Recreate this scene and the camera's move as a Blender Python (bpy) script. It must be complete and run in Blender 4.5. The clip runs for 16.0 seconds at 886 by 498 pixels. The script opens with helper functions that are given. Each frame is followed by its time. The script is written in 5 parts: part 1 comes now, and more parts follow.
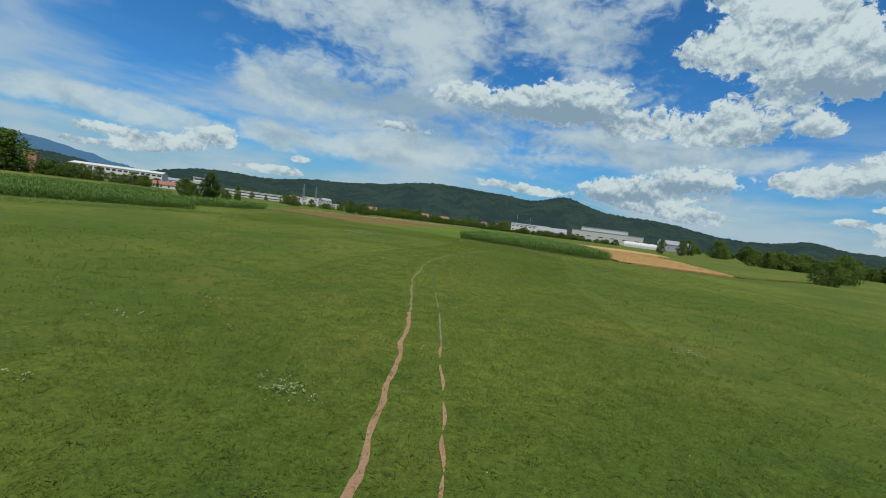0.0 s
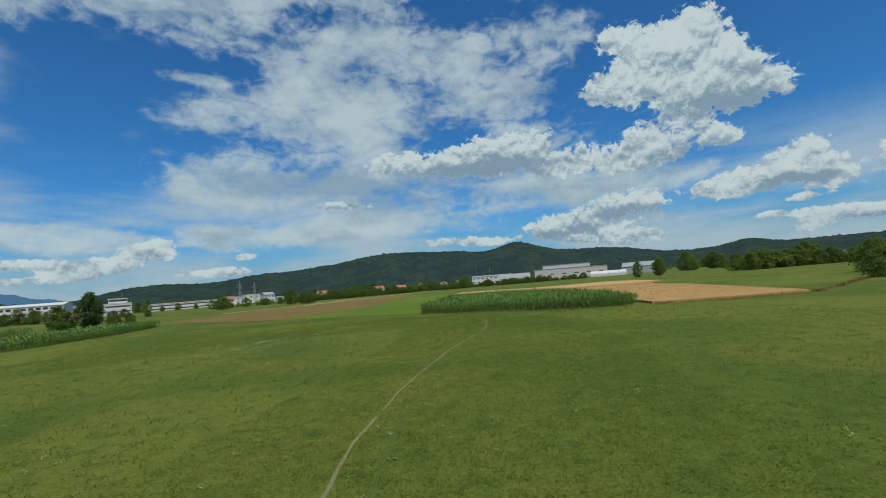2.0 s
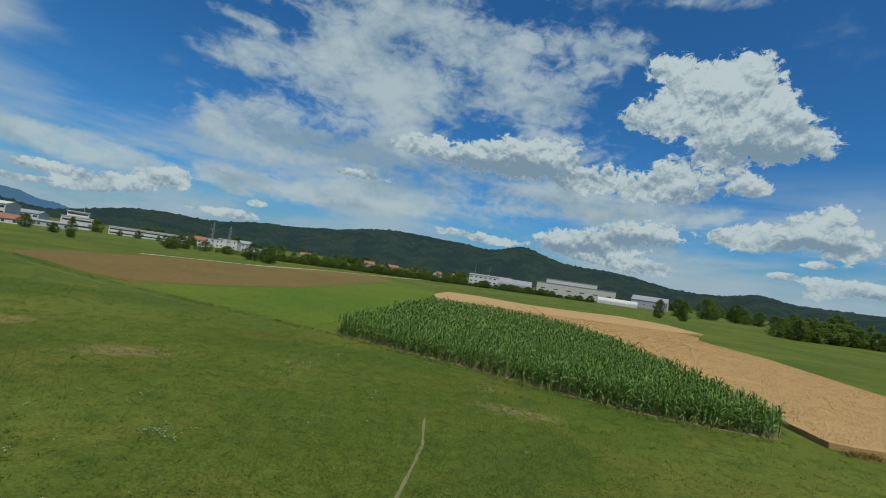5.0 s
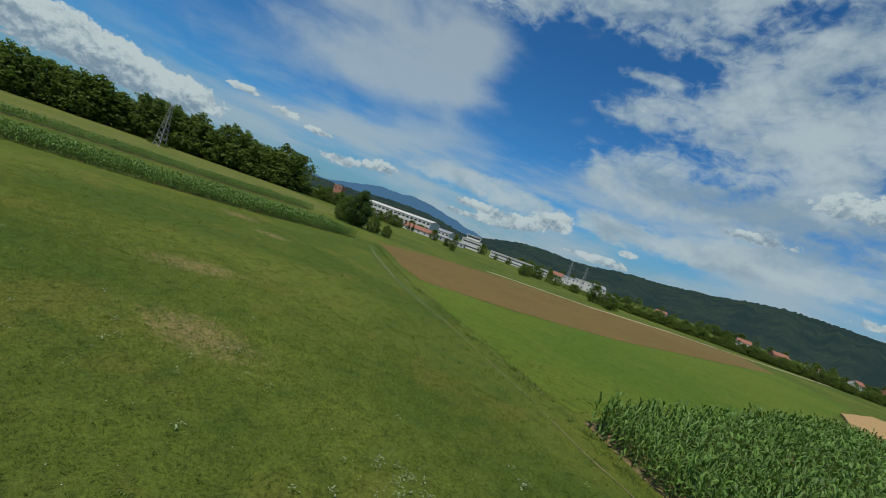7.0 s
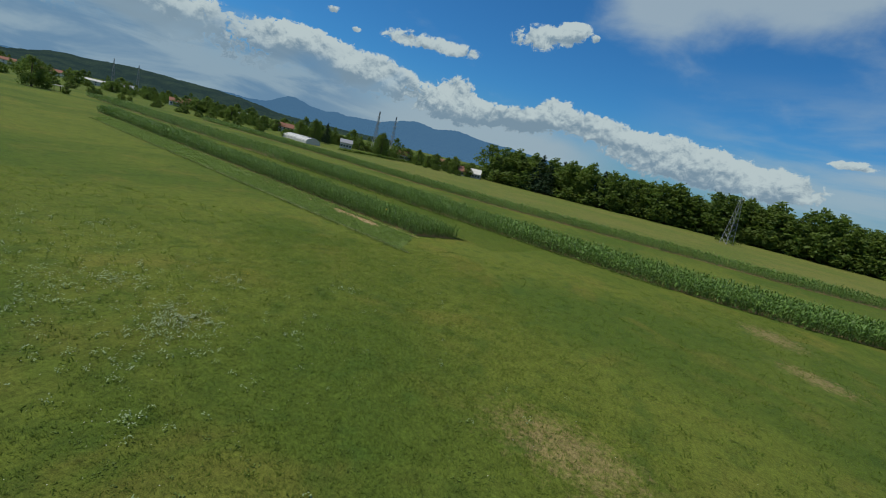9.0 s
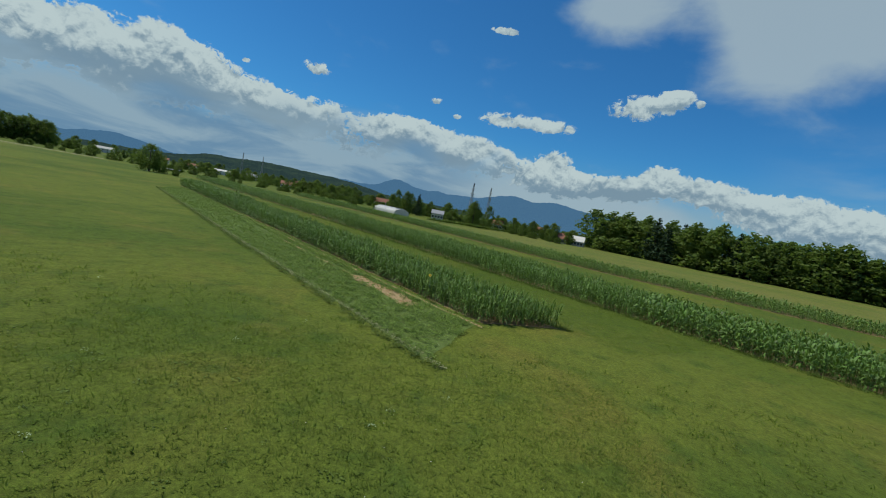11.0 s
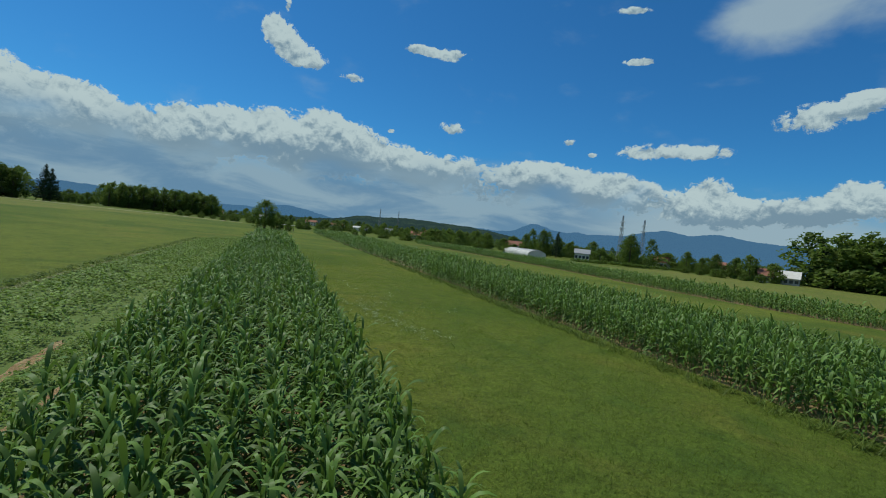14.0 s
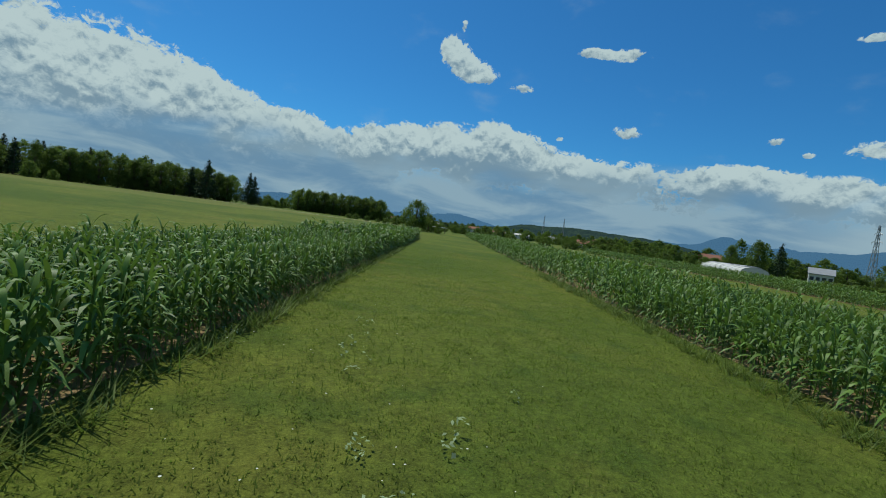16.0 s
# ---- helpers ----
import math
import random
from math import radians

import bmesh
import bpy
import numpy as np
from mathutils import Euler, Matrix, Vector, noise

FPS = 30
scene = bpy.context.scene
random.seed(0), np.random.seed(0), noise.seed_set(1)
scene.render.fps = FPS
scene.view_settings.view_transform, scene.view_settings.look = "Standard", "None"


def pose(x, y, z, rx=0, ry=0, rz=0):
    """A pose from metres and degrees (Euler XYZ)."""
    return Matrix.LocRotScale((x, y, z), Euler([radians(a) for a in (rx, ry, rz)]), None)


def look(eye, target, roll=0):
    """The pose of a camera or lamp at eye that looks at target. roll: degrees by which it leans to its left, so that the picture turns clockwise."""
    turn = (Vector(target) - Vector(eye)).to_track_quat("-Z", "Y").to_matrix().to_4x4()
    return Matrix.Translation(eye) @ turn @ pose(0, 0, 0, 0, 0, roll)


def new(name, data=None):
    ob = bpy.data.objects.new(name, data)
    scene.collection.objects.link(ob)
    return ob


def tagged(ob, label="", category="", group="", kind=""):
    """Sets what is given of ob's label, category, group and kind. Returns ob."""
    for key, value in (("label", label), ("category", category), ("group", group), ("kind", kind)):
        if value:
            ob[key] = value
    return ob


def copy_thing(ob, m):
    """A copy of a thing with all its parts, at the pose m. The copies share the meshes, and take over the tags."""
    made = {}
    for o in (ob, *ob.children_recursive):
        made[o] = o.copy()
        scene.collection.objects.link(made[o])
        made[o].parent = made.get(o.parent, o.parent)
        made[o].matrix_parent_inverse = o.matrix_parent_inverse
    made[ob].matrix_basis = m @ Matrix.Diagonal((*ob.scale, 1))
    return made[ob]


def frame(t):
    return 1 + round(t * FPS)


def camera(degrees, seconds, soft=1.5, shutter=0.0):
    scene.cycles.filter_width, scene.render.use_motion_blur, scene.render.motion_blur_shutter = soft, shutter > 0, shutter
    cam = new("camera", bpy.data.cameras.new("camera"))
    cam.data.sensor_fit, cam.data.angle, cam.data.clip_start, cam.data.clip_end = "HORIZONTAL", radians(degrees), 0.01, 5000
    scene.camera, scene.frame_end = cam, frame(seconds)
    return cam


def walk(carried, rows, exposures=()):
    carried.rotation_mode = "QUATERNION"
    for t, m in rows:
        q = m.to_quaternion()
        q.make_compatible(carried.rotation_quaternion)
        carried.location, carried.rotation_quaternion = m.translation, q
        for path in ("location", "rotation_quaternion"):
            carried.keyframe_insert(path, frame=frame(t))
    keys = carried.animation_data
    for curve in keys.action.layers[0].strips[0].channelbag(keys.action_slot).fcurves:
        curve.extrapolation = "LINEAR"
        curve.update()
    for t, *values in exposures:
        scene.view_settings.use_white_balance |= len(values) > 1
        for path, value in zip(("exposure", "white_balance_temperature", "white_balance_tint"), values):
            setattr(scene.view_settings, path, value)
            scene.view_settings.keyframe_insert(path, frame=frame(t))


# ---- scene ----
cam = camera(88.4, 16.0, soft=1.0)
walk(cam, [
    (0, pose(-0.00, 0.00, 5.00, 86.07, -7.40, 0.04)),
    (0.5, pose(0.32, 8.58, 5.42, 86.25, -4.46, -1.01)),
    (1, pose(0.58, 16.68, 5.69, 87.88, -1.47, -2.03)),
    (1.5, pose(0.99, 25.63, 5.74, 91.68, -0.37, -2.83)),
    (2, pose(1.60, 34.23, 5.93, 94.20, 4.31, -5.21)),
    (2.5, pose(2.08, 41.82, 6.66, 94.22, 10.50, -8.98)),
    (3, pose(3.22, 48.78, 7.64, 93.35, 11.17, -10.87)),
    (5.5, pose(12.34, 81.61, 8.19, 92.49, -13.21, -1.52)),
    (6, pose(13.15, 87.43, 7.86, 92.78, -15.19, 6.01)),
    (6.5, pose(13.27, 93.13, 7.64, 91.35, -18.67, 20.05)),
    (7, pose(12.55, 98.15, 7.67, 87.73, -19.75, 39.78)),
    (7.5, pose(10.44, 102.94, 7.82, 83.90, -20.47, 63.71)),
    (8, pose(7.40, 106.49, 8.28, 80.40, -18.68, 88.25)),
    (8.5, pose(3.70, 108.99, 8.96, 78.39, -14.32, 104.00)),
    (9, pose(-1.19, 109.90, 9.51, 78.42, -12.74, 107.77)),
    (9.5, pose(-6.07, 110.23, 9.47, 80.99, -14.89, 109.48)),
    (10, pose(-11.34, 109.24, 8.49, 82.18, -16.09, 115.12)),
    (12.5, pose(-44.08, 93.40, 5.16, 88.88, -3.82, 126.18)),
    (13, pose(-48.96, 89.89, 4.99, 88.58, -4.31, 129.73)),
    (13.5, pose(-53.81, 86.06, 4.80, 88.68, -3.27, 133.06)),
    (14, pose(-58.49, 82.04, 4.60, 88.42, -6.21, 137.55)),
    (14.5, pose(-62.78, 77.76, 3.99, 88.96, -8.38, 145.79)),
    (15, pose(-67.65, 72.48, 3.66, 88.41, -9.03, 153.51)),
    (15.5, pose(-71.78, 67.48, 3.45, 87.56, -8.08, 157.22)),
    (16, pose(-74.61, 62.14, 3.07, 87.10, -7.53, 158.14)),
], exposures=((0, -0.16, 6400, 7), (1.5, -0.18, 6400, 7), (2.5, -0.42, 6350, 6), (3, -0.43, 6350, 6), (5.5, -0.42, 6350, 6), (7.0, -0.46, 6350, 7), (8.5, -0.56, 6350, 7), (9.5, -0.34, 6350, 6), (10.2, -0.40, 6330, 5), (12.5, -0.38, 6250, 2), (14.5, -0.46, 6200, 1), (16, -0.40, 6200, 0)))

# ---- light ----
SUN_AZ, SUN_EL = 163.0, 62.0   # degrees, clockwise from +y; height
world = bpy.data.worlds.new("world")
scene.world = world
world.use_nodes = True


def sun_vector():
    a, e = radians(SUN_AZ), radians(SUN_EL)
    return Vector((math.sin(a) * math.cos(e), math.cos(a) * math.cos(e), math.sin(e)))


sun = new("sun", bpy.data.lights.new("sun", "SUN"))
sun.data.energy, sun.data.angle, sun.data.color = 4.7, radians(0.6), (1.0, 0.94, 0.83)
sun.matrix_basis = look(sun_vector() * 60, (0, 0, 0))

# clouds: azimuth, height, half-width, half-height in degrees
HEADS_FRONT = ((35.1, 19.2, 5.4, 2.8), (32, 22.2, 3.8, 3), (41.5, 17.2, 3.5, 1.9), (37.4, 22.1, 2.9, 2.3), (36.2, 25.2, 2.3, 1.4), (27.4, 20.7, 2.7, 1.5), (28.9, 25.5, 1.9, 1.4),
    (32.4, 13.6, 4.4, 2), (29.1, 12.3, 2.9, 1.4), (38.7, 13.2, 1.2, 0.8), (44.6, 9, 2.6, 1.7), (45.4, 10.3, 1.2, 1), (40.3, 8.1, 2.7, 1.4), (36.8, 7.8, 2.5, 1.2),
    (46.5, 6.9, 1.5, 1), (29, 7.6, 3.3, 1.5), (23, 6.3, 4.4, 1.2), (19.8, 5, 3.3, 1.2), (28.7, 3.5, 3.3, 0.9), (24.9, 4.1, 3.7, 0.9), (45.3, 3.2, 1.9, 1.2), (41.6, 4.3, 1.6, 0.4),
    (44.5, 5.7, 1.2, 0.3))
HEADS_LOW = ((15.8, 15.4, 5.4, 2.4), (8.5, 14.2, 5.1, 2), (0.4, 15, 3.4, 1.3), (21.8, 12.7, 3.8, 1.6), (-27.7, 5.2, 2.2, 1.2), (-31.3, 4.1, 2.4, 0.8), (-26.1, 5.8, 1.1, 0.9),
    (-36.7, 4.4, 2.3, 0.6), (-17.9, 4.7, 1.4, 0.5), (-20.9, 3, 3.6, 0.6), (-34.1, 3.1, 2.7, 0.6), (5.4, 5, 3.4, 0.6), (-6.7, 10.2, 3.8, 0.7), (11, 4.6, 2.8, 0.5),
    (-39.2, 2.9, 2, 0.4), (54.2, 10.3, 3, 1.1), (55.4, 5.1, 1.6, 1.2), (52.9, 8.7, 1.6, 0.7), (50.5, 3.4, 2.9, 0.6), (47.4, 3.9, 1.8, 0.6), (57, 6.5, 6, 2.4), (68, 14, 8, 4))
HEADS_NORTH = ((-50, 4.6, 2.2, 0.9), (-55, 3.8, 2, 0.6), (-67, 7.4, 1.6, 0.5), (-62, 6.7, 1.8, 0.6), (-58, 6, 1.4, 0.4), (-73, 4.4, 4.4, 1.4), (-80, 5, 5, 1.8), (84, 9, 9, 4),
    (105, 8, 10, 4))
HEADS_WEST = ((-156.7, 18.5, 2.7, 1.5), (-159, 20.5, 1.5, 1.5), (-160.3, 20.9, 0.8, 1.3), (-158.7, 23.2, 0.4, 0.8), (-150.8, 17.3, 1.5, 0.5), (-139.9, 21.3, 3.5, 0.7),
    (-142.5, 21.6, 1.6, 0.4), (-137.8, 13.3, 1.5, 0.8), (-145.4, 12.1, 0.4, 0.3), (-123.4, 12.7, 1, 0.4), (-120.6, 11.4, 0.5, 0.3), (-114.4, 11.9, 2.9, 1),
    (-108.8, 11.9, 2.8, 0.9), (-99.8, 14.8, 2.8, 1.5), (-96.4, 16, 1.9, 0.9), (-95.5, 16.7, 1.1, 0.6), (-93.4, 16, 0.4, 0.4), (-116.5, 21.5, 1.7, 0.4), (-117.8, 26.5, 2, 0.4))
BANK = ((-176.8, 9.8, 2.2, 1.4), (-177.4, 7.2, 4, 2.2), (-169.3, 8.7, 4.1, 2), (-172.3, 6.4, 5.1, 1.9), (-164.4, 9.7, 4.1, 1.9), (-159, 10.3, 4.9, 2.3), (-153, 12, 1.9, 1.4),
    (-148.8, 10.7, 2.6, 1.7), (-154.2, 9.3, 4.6, 2.7), (-145, 8.8, 6.1, 1.7), (-139.5, 8.2, 4.9, 1.8), (-128.2, 8.2, 7, 1.9), (-126.1, 9.3, 2.8, 0.9), (-182, 8.6, 4.5, 2.6), (-187, 10.4, 4.5, 3), (-192, 10.2, 4.5, 4), (-199, 9.6, 7, 5.6),
    (-208, 11, 7, 5.6), (-222, 9.5, 10, 6))
BANK_EAST = ((-86, 6.2, 3.2, 1.3), (-82, 5.4, 3.4, 1.3), (-77, 4.8, 3.2, 1.0), (-71.5, 4.1, 3.0, 0.8), (-121.2, 7.9, 4.1, 1.5), (-116.5, 7.5, 3.9, 1.3), (-108.2, 8.2, 1.9, 1.3), (-105.9, 6.8, 2.8, 1.1), (-96.1, 8.1, 2.5, 1.2), (-98.3, 6.6, 2.9, 1.1),
    (-92.6, 7.1, 2.5, 1), (-90, 7, 1.9, 1), (-102.8, 5.9, 3.2, 0.8), (-108.4, 5.9, 4.7, 1.1))
SHEETS = ((-43, 27, 7, 3), (-34, 31, 9, 3.5), (-18, 31, 10, 3), (4, 36, 26, 4), (38, 33, 8, 2), (-20, 19.8, 6.7, 2.7), (-10.3, 22.2, 8.8, 3.3), (-3.3, 18.5, 9.9, 3.2), (7.4, 23.3, 10, 3.4), (15.1, 21.1, 6.2, 3.4),
    (-12.9, 14.4, 12.6, 2.5), (-21.1, 12.4, 6, 1.8), (-3.2, 11.5, 16.1, 2.5), (11, 9.8, 17.4, 2.3), (18.5, 16.2, 8, 2.6), (-6.9, 27.7, 11.2, 2.3), (7.4, 27.5, 12.8, 2.6),
    (21.2, 26.7, 5.5, 2.3), (-17, 27.9, 4.5, 1.2), (-36.8, 7.7, 5.5, 1.2), (-31.8, 6.4, 12.6, 1.2), (-10.1, 7.1, 17.5, 1.5), (27.3, 10.1, 9.5, 1.3), (25.5, 5.4, 9.7, 1),
    (-21.9, 23.9, 3.6, 0.6))
VEILS = ((-66, 25, 18, 7), (-55, 15.5, 8, 4), (-45, 19, 5.5, 6), (-80, 24.5, 9, 5), (-88, 21, 5, 4), (-90, 27, 9, 4), (-104, 25, 6, 2.5), (-95, 40, 16, 6))
GREYS = ((13.5, 13.8, 6.5, 1.5), (6, 13.2, 5, 1.1), (38, 16.6, 6, 1.2), (33, 12.2, 4, 0.8), (-12, 13, 7, 1.2), (-4, 12.4, 8, 1.0), (3, 10.5, 9, 0.8), (44.6, 7.6, 4, 0.7), (28.5, 6.4, 4, 0.7), (22, 4.9, 4, 0.7), (-174, 6.2, 6, 1.2), (-164, 6.6, 5, 1.2), (-152, 7.6, 4, 1.4), (-141, 6.6, 6, 1.2), (-126, 6.2, 6, 0.9), (-99, 5.6, 4, 0.7), (-120, 5.6, 5, 0.8))


def build_sky(tree):
    """Daylight sky with crisp cumulus, a torn sheet of cloud on one side and a bank of heads low on the other."""
    tree.nodes.clear()

    def node(kind, **props):
        n = tree.nodes.new(kind)
        for k, v in props.items():
            setattr(n, k, v)
        return n

    def feed(socket, v):
        if isinstance(v, bpy.types.NodeSocket):
            tree.links.new(v, socket)
        else:
            socket.default_value = v

    def calc(op, a, b=0.0, c=0.0):
        n = node("ShaderNodeMath", operation=op)
        for s, v in zip(n.inputs, (a, b, c)):
            feed(s, v)
        return n.outputs[0]

    def vec(op, a, b, out=0):
        n = node("ShaderNodeVectorMath", operation=op)
        feed(n.inputs[0], a), feed(n.inputs[1], b)
        return n.outputs[out]

    def step(x, lo, hi, a=0.0, b=1.0):
        n = node("ShaderNodeMapRange", interpolation_type="SMOOTHSTEP")
        for s, v in zip(n.inputs, (x, lo, hi, a, b)):
            feed(s, v)
        return n.outputs[0]

    def blend(f, a, b, kind="MIX"):
        n = node("ShaderNodeMix", data_type="RGBA", blend_type=kind)
        feed(n.inputs[0], f), feed(n.inputs[6], a), feed(n.inputs[7], b)
        return n.outputs[2]

    way = node("ShaderNodeTexCoord").outputs["Generated"]
    xyz = node("ShaderNodeSeparateXYZ")
    feed(xyz.inputs[0], way)
    x, y, z = xyz.outputs
    az = calc("DEGREES", calc("ARCTAN2", x, y))
    az = calc("SUBTRACT", calc("FLOORED_MODULO", calc("SUBTRACT", az, 115.0), 360.0), 245.0)
    el = calc("DEGREES", calc("ARCSINE", z))
    flat = node("ShaderNodeCombineXYZ")
    feed(flat.inputs[0], az), feed(flat.inputs[1], el)
    flat = flat.outputs[0]

    def fbm(scale, stretch, shift, detail, rough, distort):
        n = node("ShaderNodeTexNoise", noise_dimensions="2D")
        at = vec("MULTIPLY", vec("ADD", flat, (0, shift, 0)), (scale, scale * stretch, 0))
        feed(n.inputs["Vector"], at)
        for k, v in (("Scale", 1.0), ("Detail", detail), ("Roughness", rough), ("Distortion", distort)):
            n.inputs[k].default_value = v
        return n.outputs["Fac"]

    def vec3(op, a, b, c):
        n = node("ShaderNodeVectorMath", operation=op)
        feed(n.inputs[0], a), feed(n.inputs[1], b), feed(n.inputs[2], c)
        return n.outputs[0]

    def cover(groups):
        """Summed cover of many soft ovals, and how high in its cloud a point lies; each group with how much flatter its ovals are below, and how far they swell."""
        state, rise = flat, (0.0, 0.0, 0.0)
        for clouds, base, swell in groups:
            for c, e, w, h in clouds:
                w, h = w * swell, h * swell
                d = vec3("MULTIPLY_ADD", state, (1 / w, 1 / h, 0), (-c / w, -e / h, 0))
                r = d if base == 1.0 else vec("MAXIMUM", d, vec("MULTIPLY", d, (-1, -base, 0)))
                q = calc("POWER", 0.3679, vec("DOT_PRODUCT", r, r, 1))
                if base != 1.0:
                    rise = vec3("MULTIPLY_ADD", d, q, rise)
                state = vec3("MULTIPLY_ADD", q, (0, 0, 1), state)
        total, up = node("ShaderNodeSeparateXYZ"), node("ShaderNodeSeparateXYZ")
        feed(total.inputs[0], state), feed(up.inputs[0], rise)
        return total.outputs[2], up.outputs[1]

    def puffs(scale, shift):
        n = node("ShaderNodeTexVoronoi", voronoi_dimensions="2D", feature="SMOOTH_F1", normalize=True)
        wob = node("ShaderNodeTexNoise", noise_dimensions="2D")
        at = vec("ADD", flat, (0, shift, 0))
        feed(wob.inputs["Vector"], vec("MULTIPLY", at, (0.6, 0.8, 0)))
        wob.inputs["Scale"].default_value, wob.inputs["Detail"].default_value = 1.0, 4.0
        feed(n.inputs["Vector"], vec("ADD", vec("MULTIPLY", at, (scale, scale * 1.25, 0)), vec("MULTIPLY", wob.outputs["Color"], (0.8, 0.8, 0))))
        for k, v in (("Scale", 1.0), ("Detail", 3.0), ("Roughness", 0.5), ("Lacunarity", 2.3), ("Smoothness", 0.25)):
            n.inputs[k].default_value = v
        return calc("SUBTRACT", 0.28, n.outputs["Distance"])

    heads, rise = cover(((HEADS_FRONT + HEADS_LOW + HEADS_NORTH, 1.3, 1.2), (HEADS_WEST, 1.3, 1.12), (BANK, 0.5, 1.0), (BANK_EAST, 0.65, 1.1)))
    sheets, _ = cover(((SHEETS, 1.0, 1.0),))
    veils, _ = cover(((VEILS, 1.0, 1.0),))
    greys, _ = cover(((GREYS, 1.0, 1.0),))

    # heaped clouds: crisp heads, lit above and grey below
    def heap(shift, detail, fine):
        rough = calc("ADD", calc("MULTIPLY", calc("SUBTRACT", fbm(0.20, 1.4, shift, detail, 0.66, 0.2), 0.5), 1.3), calc("MULTIPLY", calc("SUBTRACT", fbm(0.85, 1.2, shift, 7.0, 0.68, 0.5), 0.5), 1.25))
        lobe = calc("ADD", calc("MULTIPLY", puffs(0.27, shift), 1.05), calc("MULTIPLY_ADD", puffs(2.0, shift), fine, calc("MULTIPLY", puffs(0.8, shift), 0.34)))
        return calc("MULTIPLY", calc("ADD", calc("MULTIPLY", rough, 1.0), lobe), step(heads, 0.02, 0.55))

    mass = calc("ADD", heads, heap(0.0, 9.0, 0.26))
    head_mask = step(mass, 0.40, 0.66)
    relief = calc("SUBTRACT", heap(0.0, 3.5, 0.04), heap(0.7, 2.5, 0.04))
    billow = calc("SUBTRACT", calc("ADD", puffs(0.22, 0.0), fbm(0.30, 1.3, 0.0, 4.0, 0.5, 0.3)), calc("ADD", puffs(0.22, 1.6), fbm(0.30, 1.3, 1.6, 4.0, 0.5, 0.3)))
    relief = calc("MULTIPLY_ADD", billow, 0.75, relief)
    high = calc("DIVIDE", rise, calc("MAXIMUM", heads, 0.05))
    lit = step(calc("SUBTRACT", calc("ADD", high, calc("MULTIPLY", relief, 2.3)), calc("MULTIPLY", greys, 1.7)), -1.5, 0.8)
    lit = calc("MAXIMUM", lit, step(mass, 0.70, 0.48, 0.0, 0.4))
    streak = step(fbm(0.10, 5.0, 9.0, 6.0, 0.6, 0.4), 0.34, 0.60)
    base = calc("MULTIPLY", calc("MULTIPLY", streak, step(el, 6.0, 3.0)), step(az, -106.0, -120.0, 0.1, 0.8))
    head = blend(lit, (2.6, 3.7, 4.7, 1), (6.5, 7.5, 7.7, 1))
    head = blend(base, head, (1.7, 3.1, 5.0, 1))
    low = calc("ADD", el, calc("MULTIPLY", calc("SUBTRACT", fbm(0.14, 1.8, 6.0, 2.5, 0.5, 0.3), 0.5), 8.0))
    head_mask = calc("MULTIPLY", head_mask, calc("MAXIMUM", step(low, 2.2, 7.5), step(az, -124.0, -112.0)))

    # torn sheet: broad smooth fields with frayed rims
    torn = calc("MULTIPLY", calc("SUBTRACT", fbm(0.085, 1.7, 0.0, 3.0, 0.5, 0.5), 0.5), 1.35)
    fray = calc("MULTIPLY", calc("SUBTRACT", fbm(0.42, 1.9, 3.0, 8.0, 0.6, 0.4), 0.5), 0.75)
    torn = calc("ADD", calc("ADD", torn, fray), calc("MULTIPLY", puffs(0.24, 4.0), 0.42))
    layer = calc("ADD", calc("MULTIPLY", calc("MINIMUM", sheets, 1.0), 0.70), calc("MULTIPLY", torn, step(sheets, 0.02, 0.4)))
    sheet_mask = calc("MULTIPLY", step(layer, 0.22, 0.62), calc("MULTIPLY_ADD", step(layer, 0.35, 0.95), 0.40, 0.52))
    dull = calc("ADD", calc("MULTIPLY", greys, 0.6), calc("MULTIPLY", calc("SUBTRACT", fbm(0.11, 2.4, 7.0, 3.5, 0.5, 0.4), 0.5), 1.7))
    sheet_lit = step(calc("SUBTRACT", calc("MULTIPLY", calc("SUBTRACT", puffs(0.24, 4.0), puffs(0.24, 5.0)), 0.8), dull), -0.62, 0.34)
    sheet_col = blend(sheet_lit, (3.3, 4.5, 5.4, 1), (5.7, 6.8, 7.2, 1))
    smooth = calc("MULTIPLY", step(calc("ADD", veils, calc("MULTIPLY", calc("SUBTRACT", fbm(0.10, 2.0, 5.0, 7.0, 0.55, 0.15), 0.5), 1.3)), 0.12, 1.0), 0.74)

    sky = node("ShaderNodeTexSky")
    sky.sky_type, sky.sun_disc = "NISHITA", False
    sky.sun_elevation, sky.sun_rotation = radians(SUN_EL), radians(SUN_AZ)
    sky.altitude, sky.air_density, sky.dust_density, sky.ozone_density = 300, 1.0, 0.4, 3.0
    tint = blend(1.0, sky.outputs[0], (0.32, 0.84, 1.25, 1), "MULTIPLY")
    haze = blend(step(el, 10.0, 0.0, 0.0, 0.7), tint, (2.3, 3.8, 4.8, 1))
    thin = calc("MULTIPLY", step(fbm(0.05, 4.5, 5.0, 7.0, 0.55, 0.15), 0.32, 0.66), calc("MULTIPLY", step(el, 16.0, 8.0, 0.0, 0.88), step(az, -90.0, -60.0)))
    colour = blend(thin, haze, (4.6, 5.8, 6.6, 1))
    colour = blend(smooth, colour, (5.3, 6.3, 6.7, 1))
    under = calc("MULTIPLY", step(calc("ADD", el, calc("MULTIPLY", fbm(0.12, 2.0, 2.0, 4.0, 0.5, 0.2), 4.0)), 10.0, 6.0), step(az, -84.0, -96.0, 0.0, 0.9))
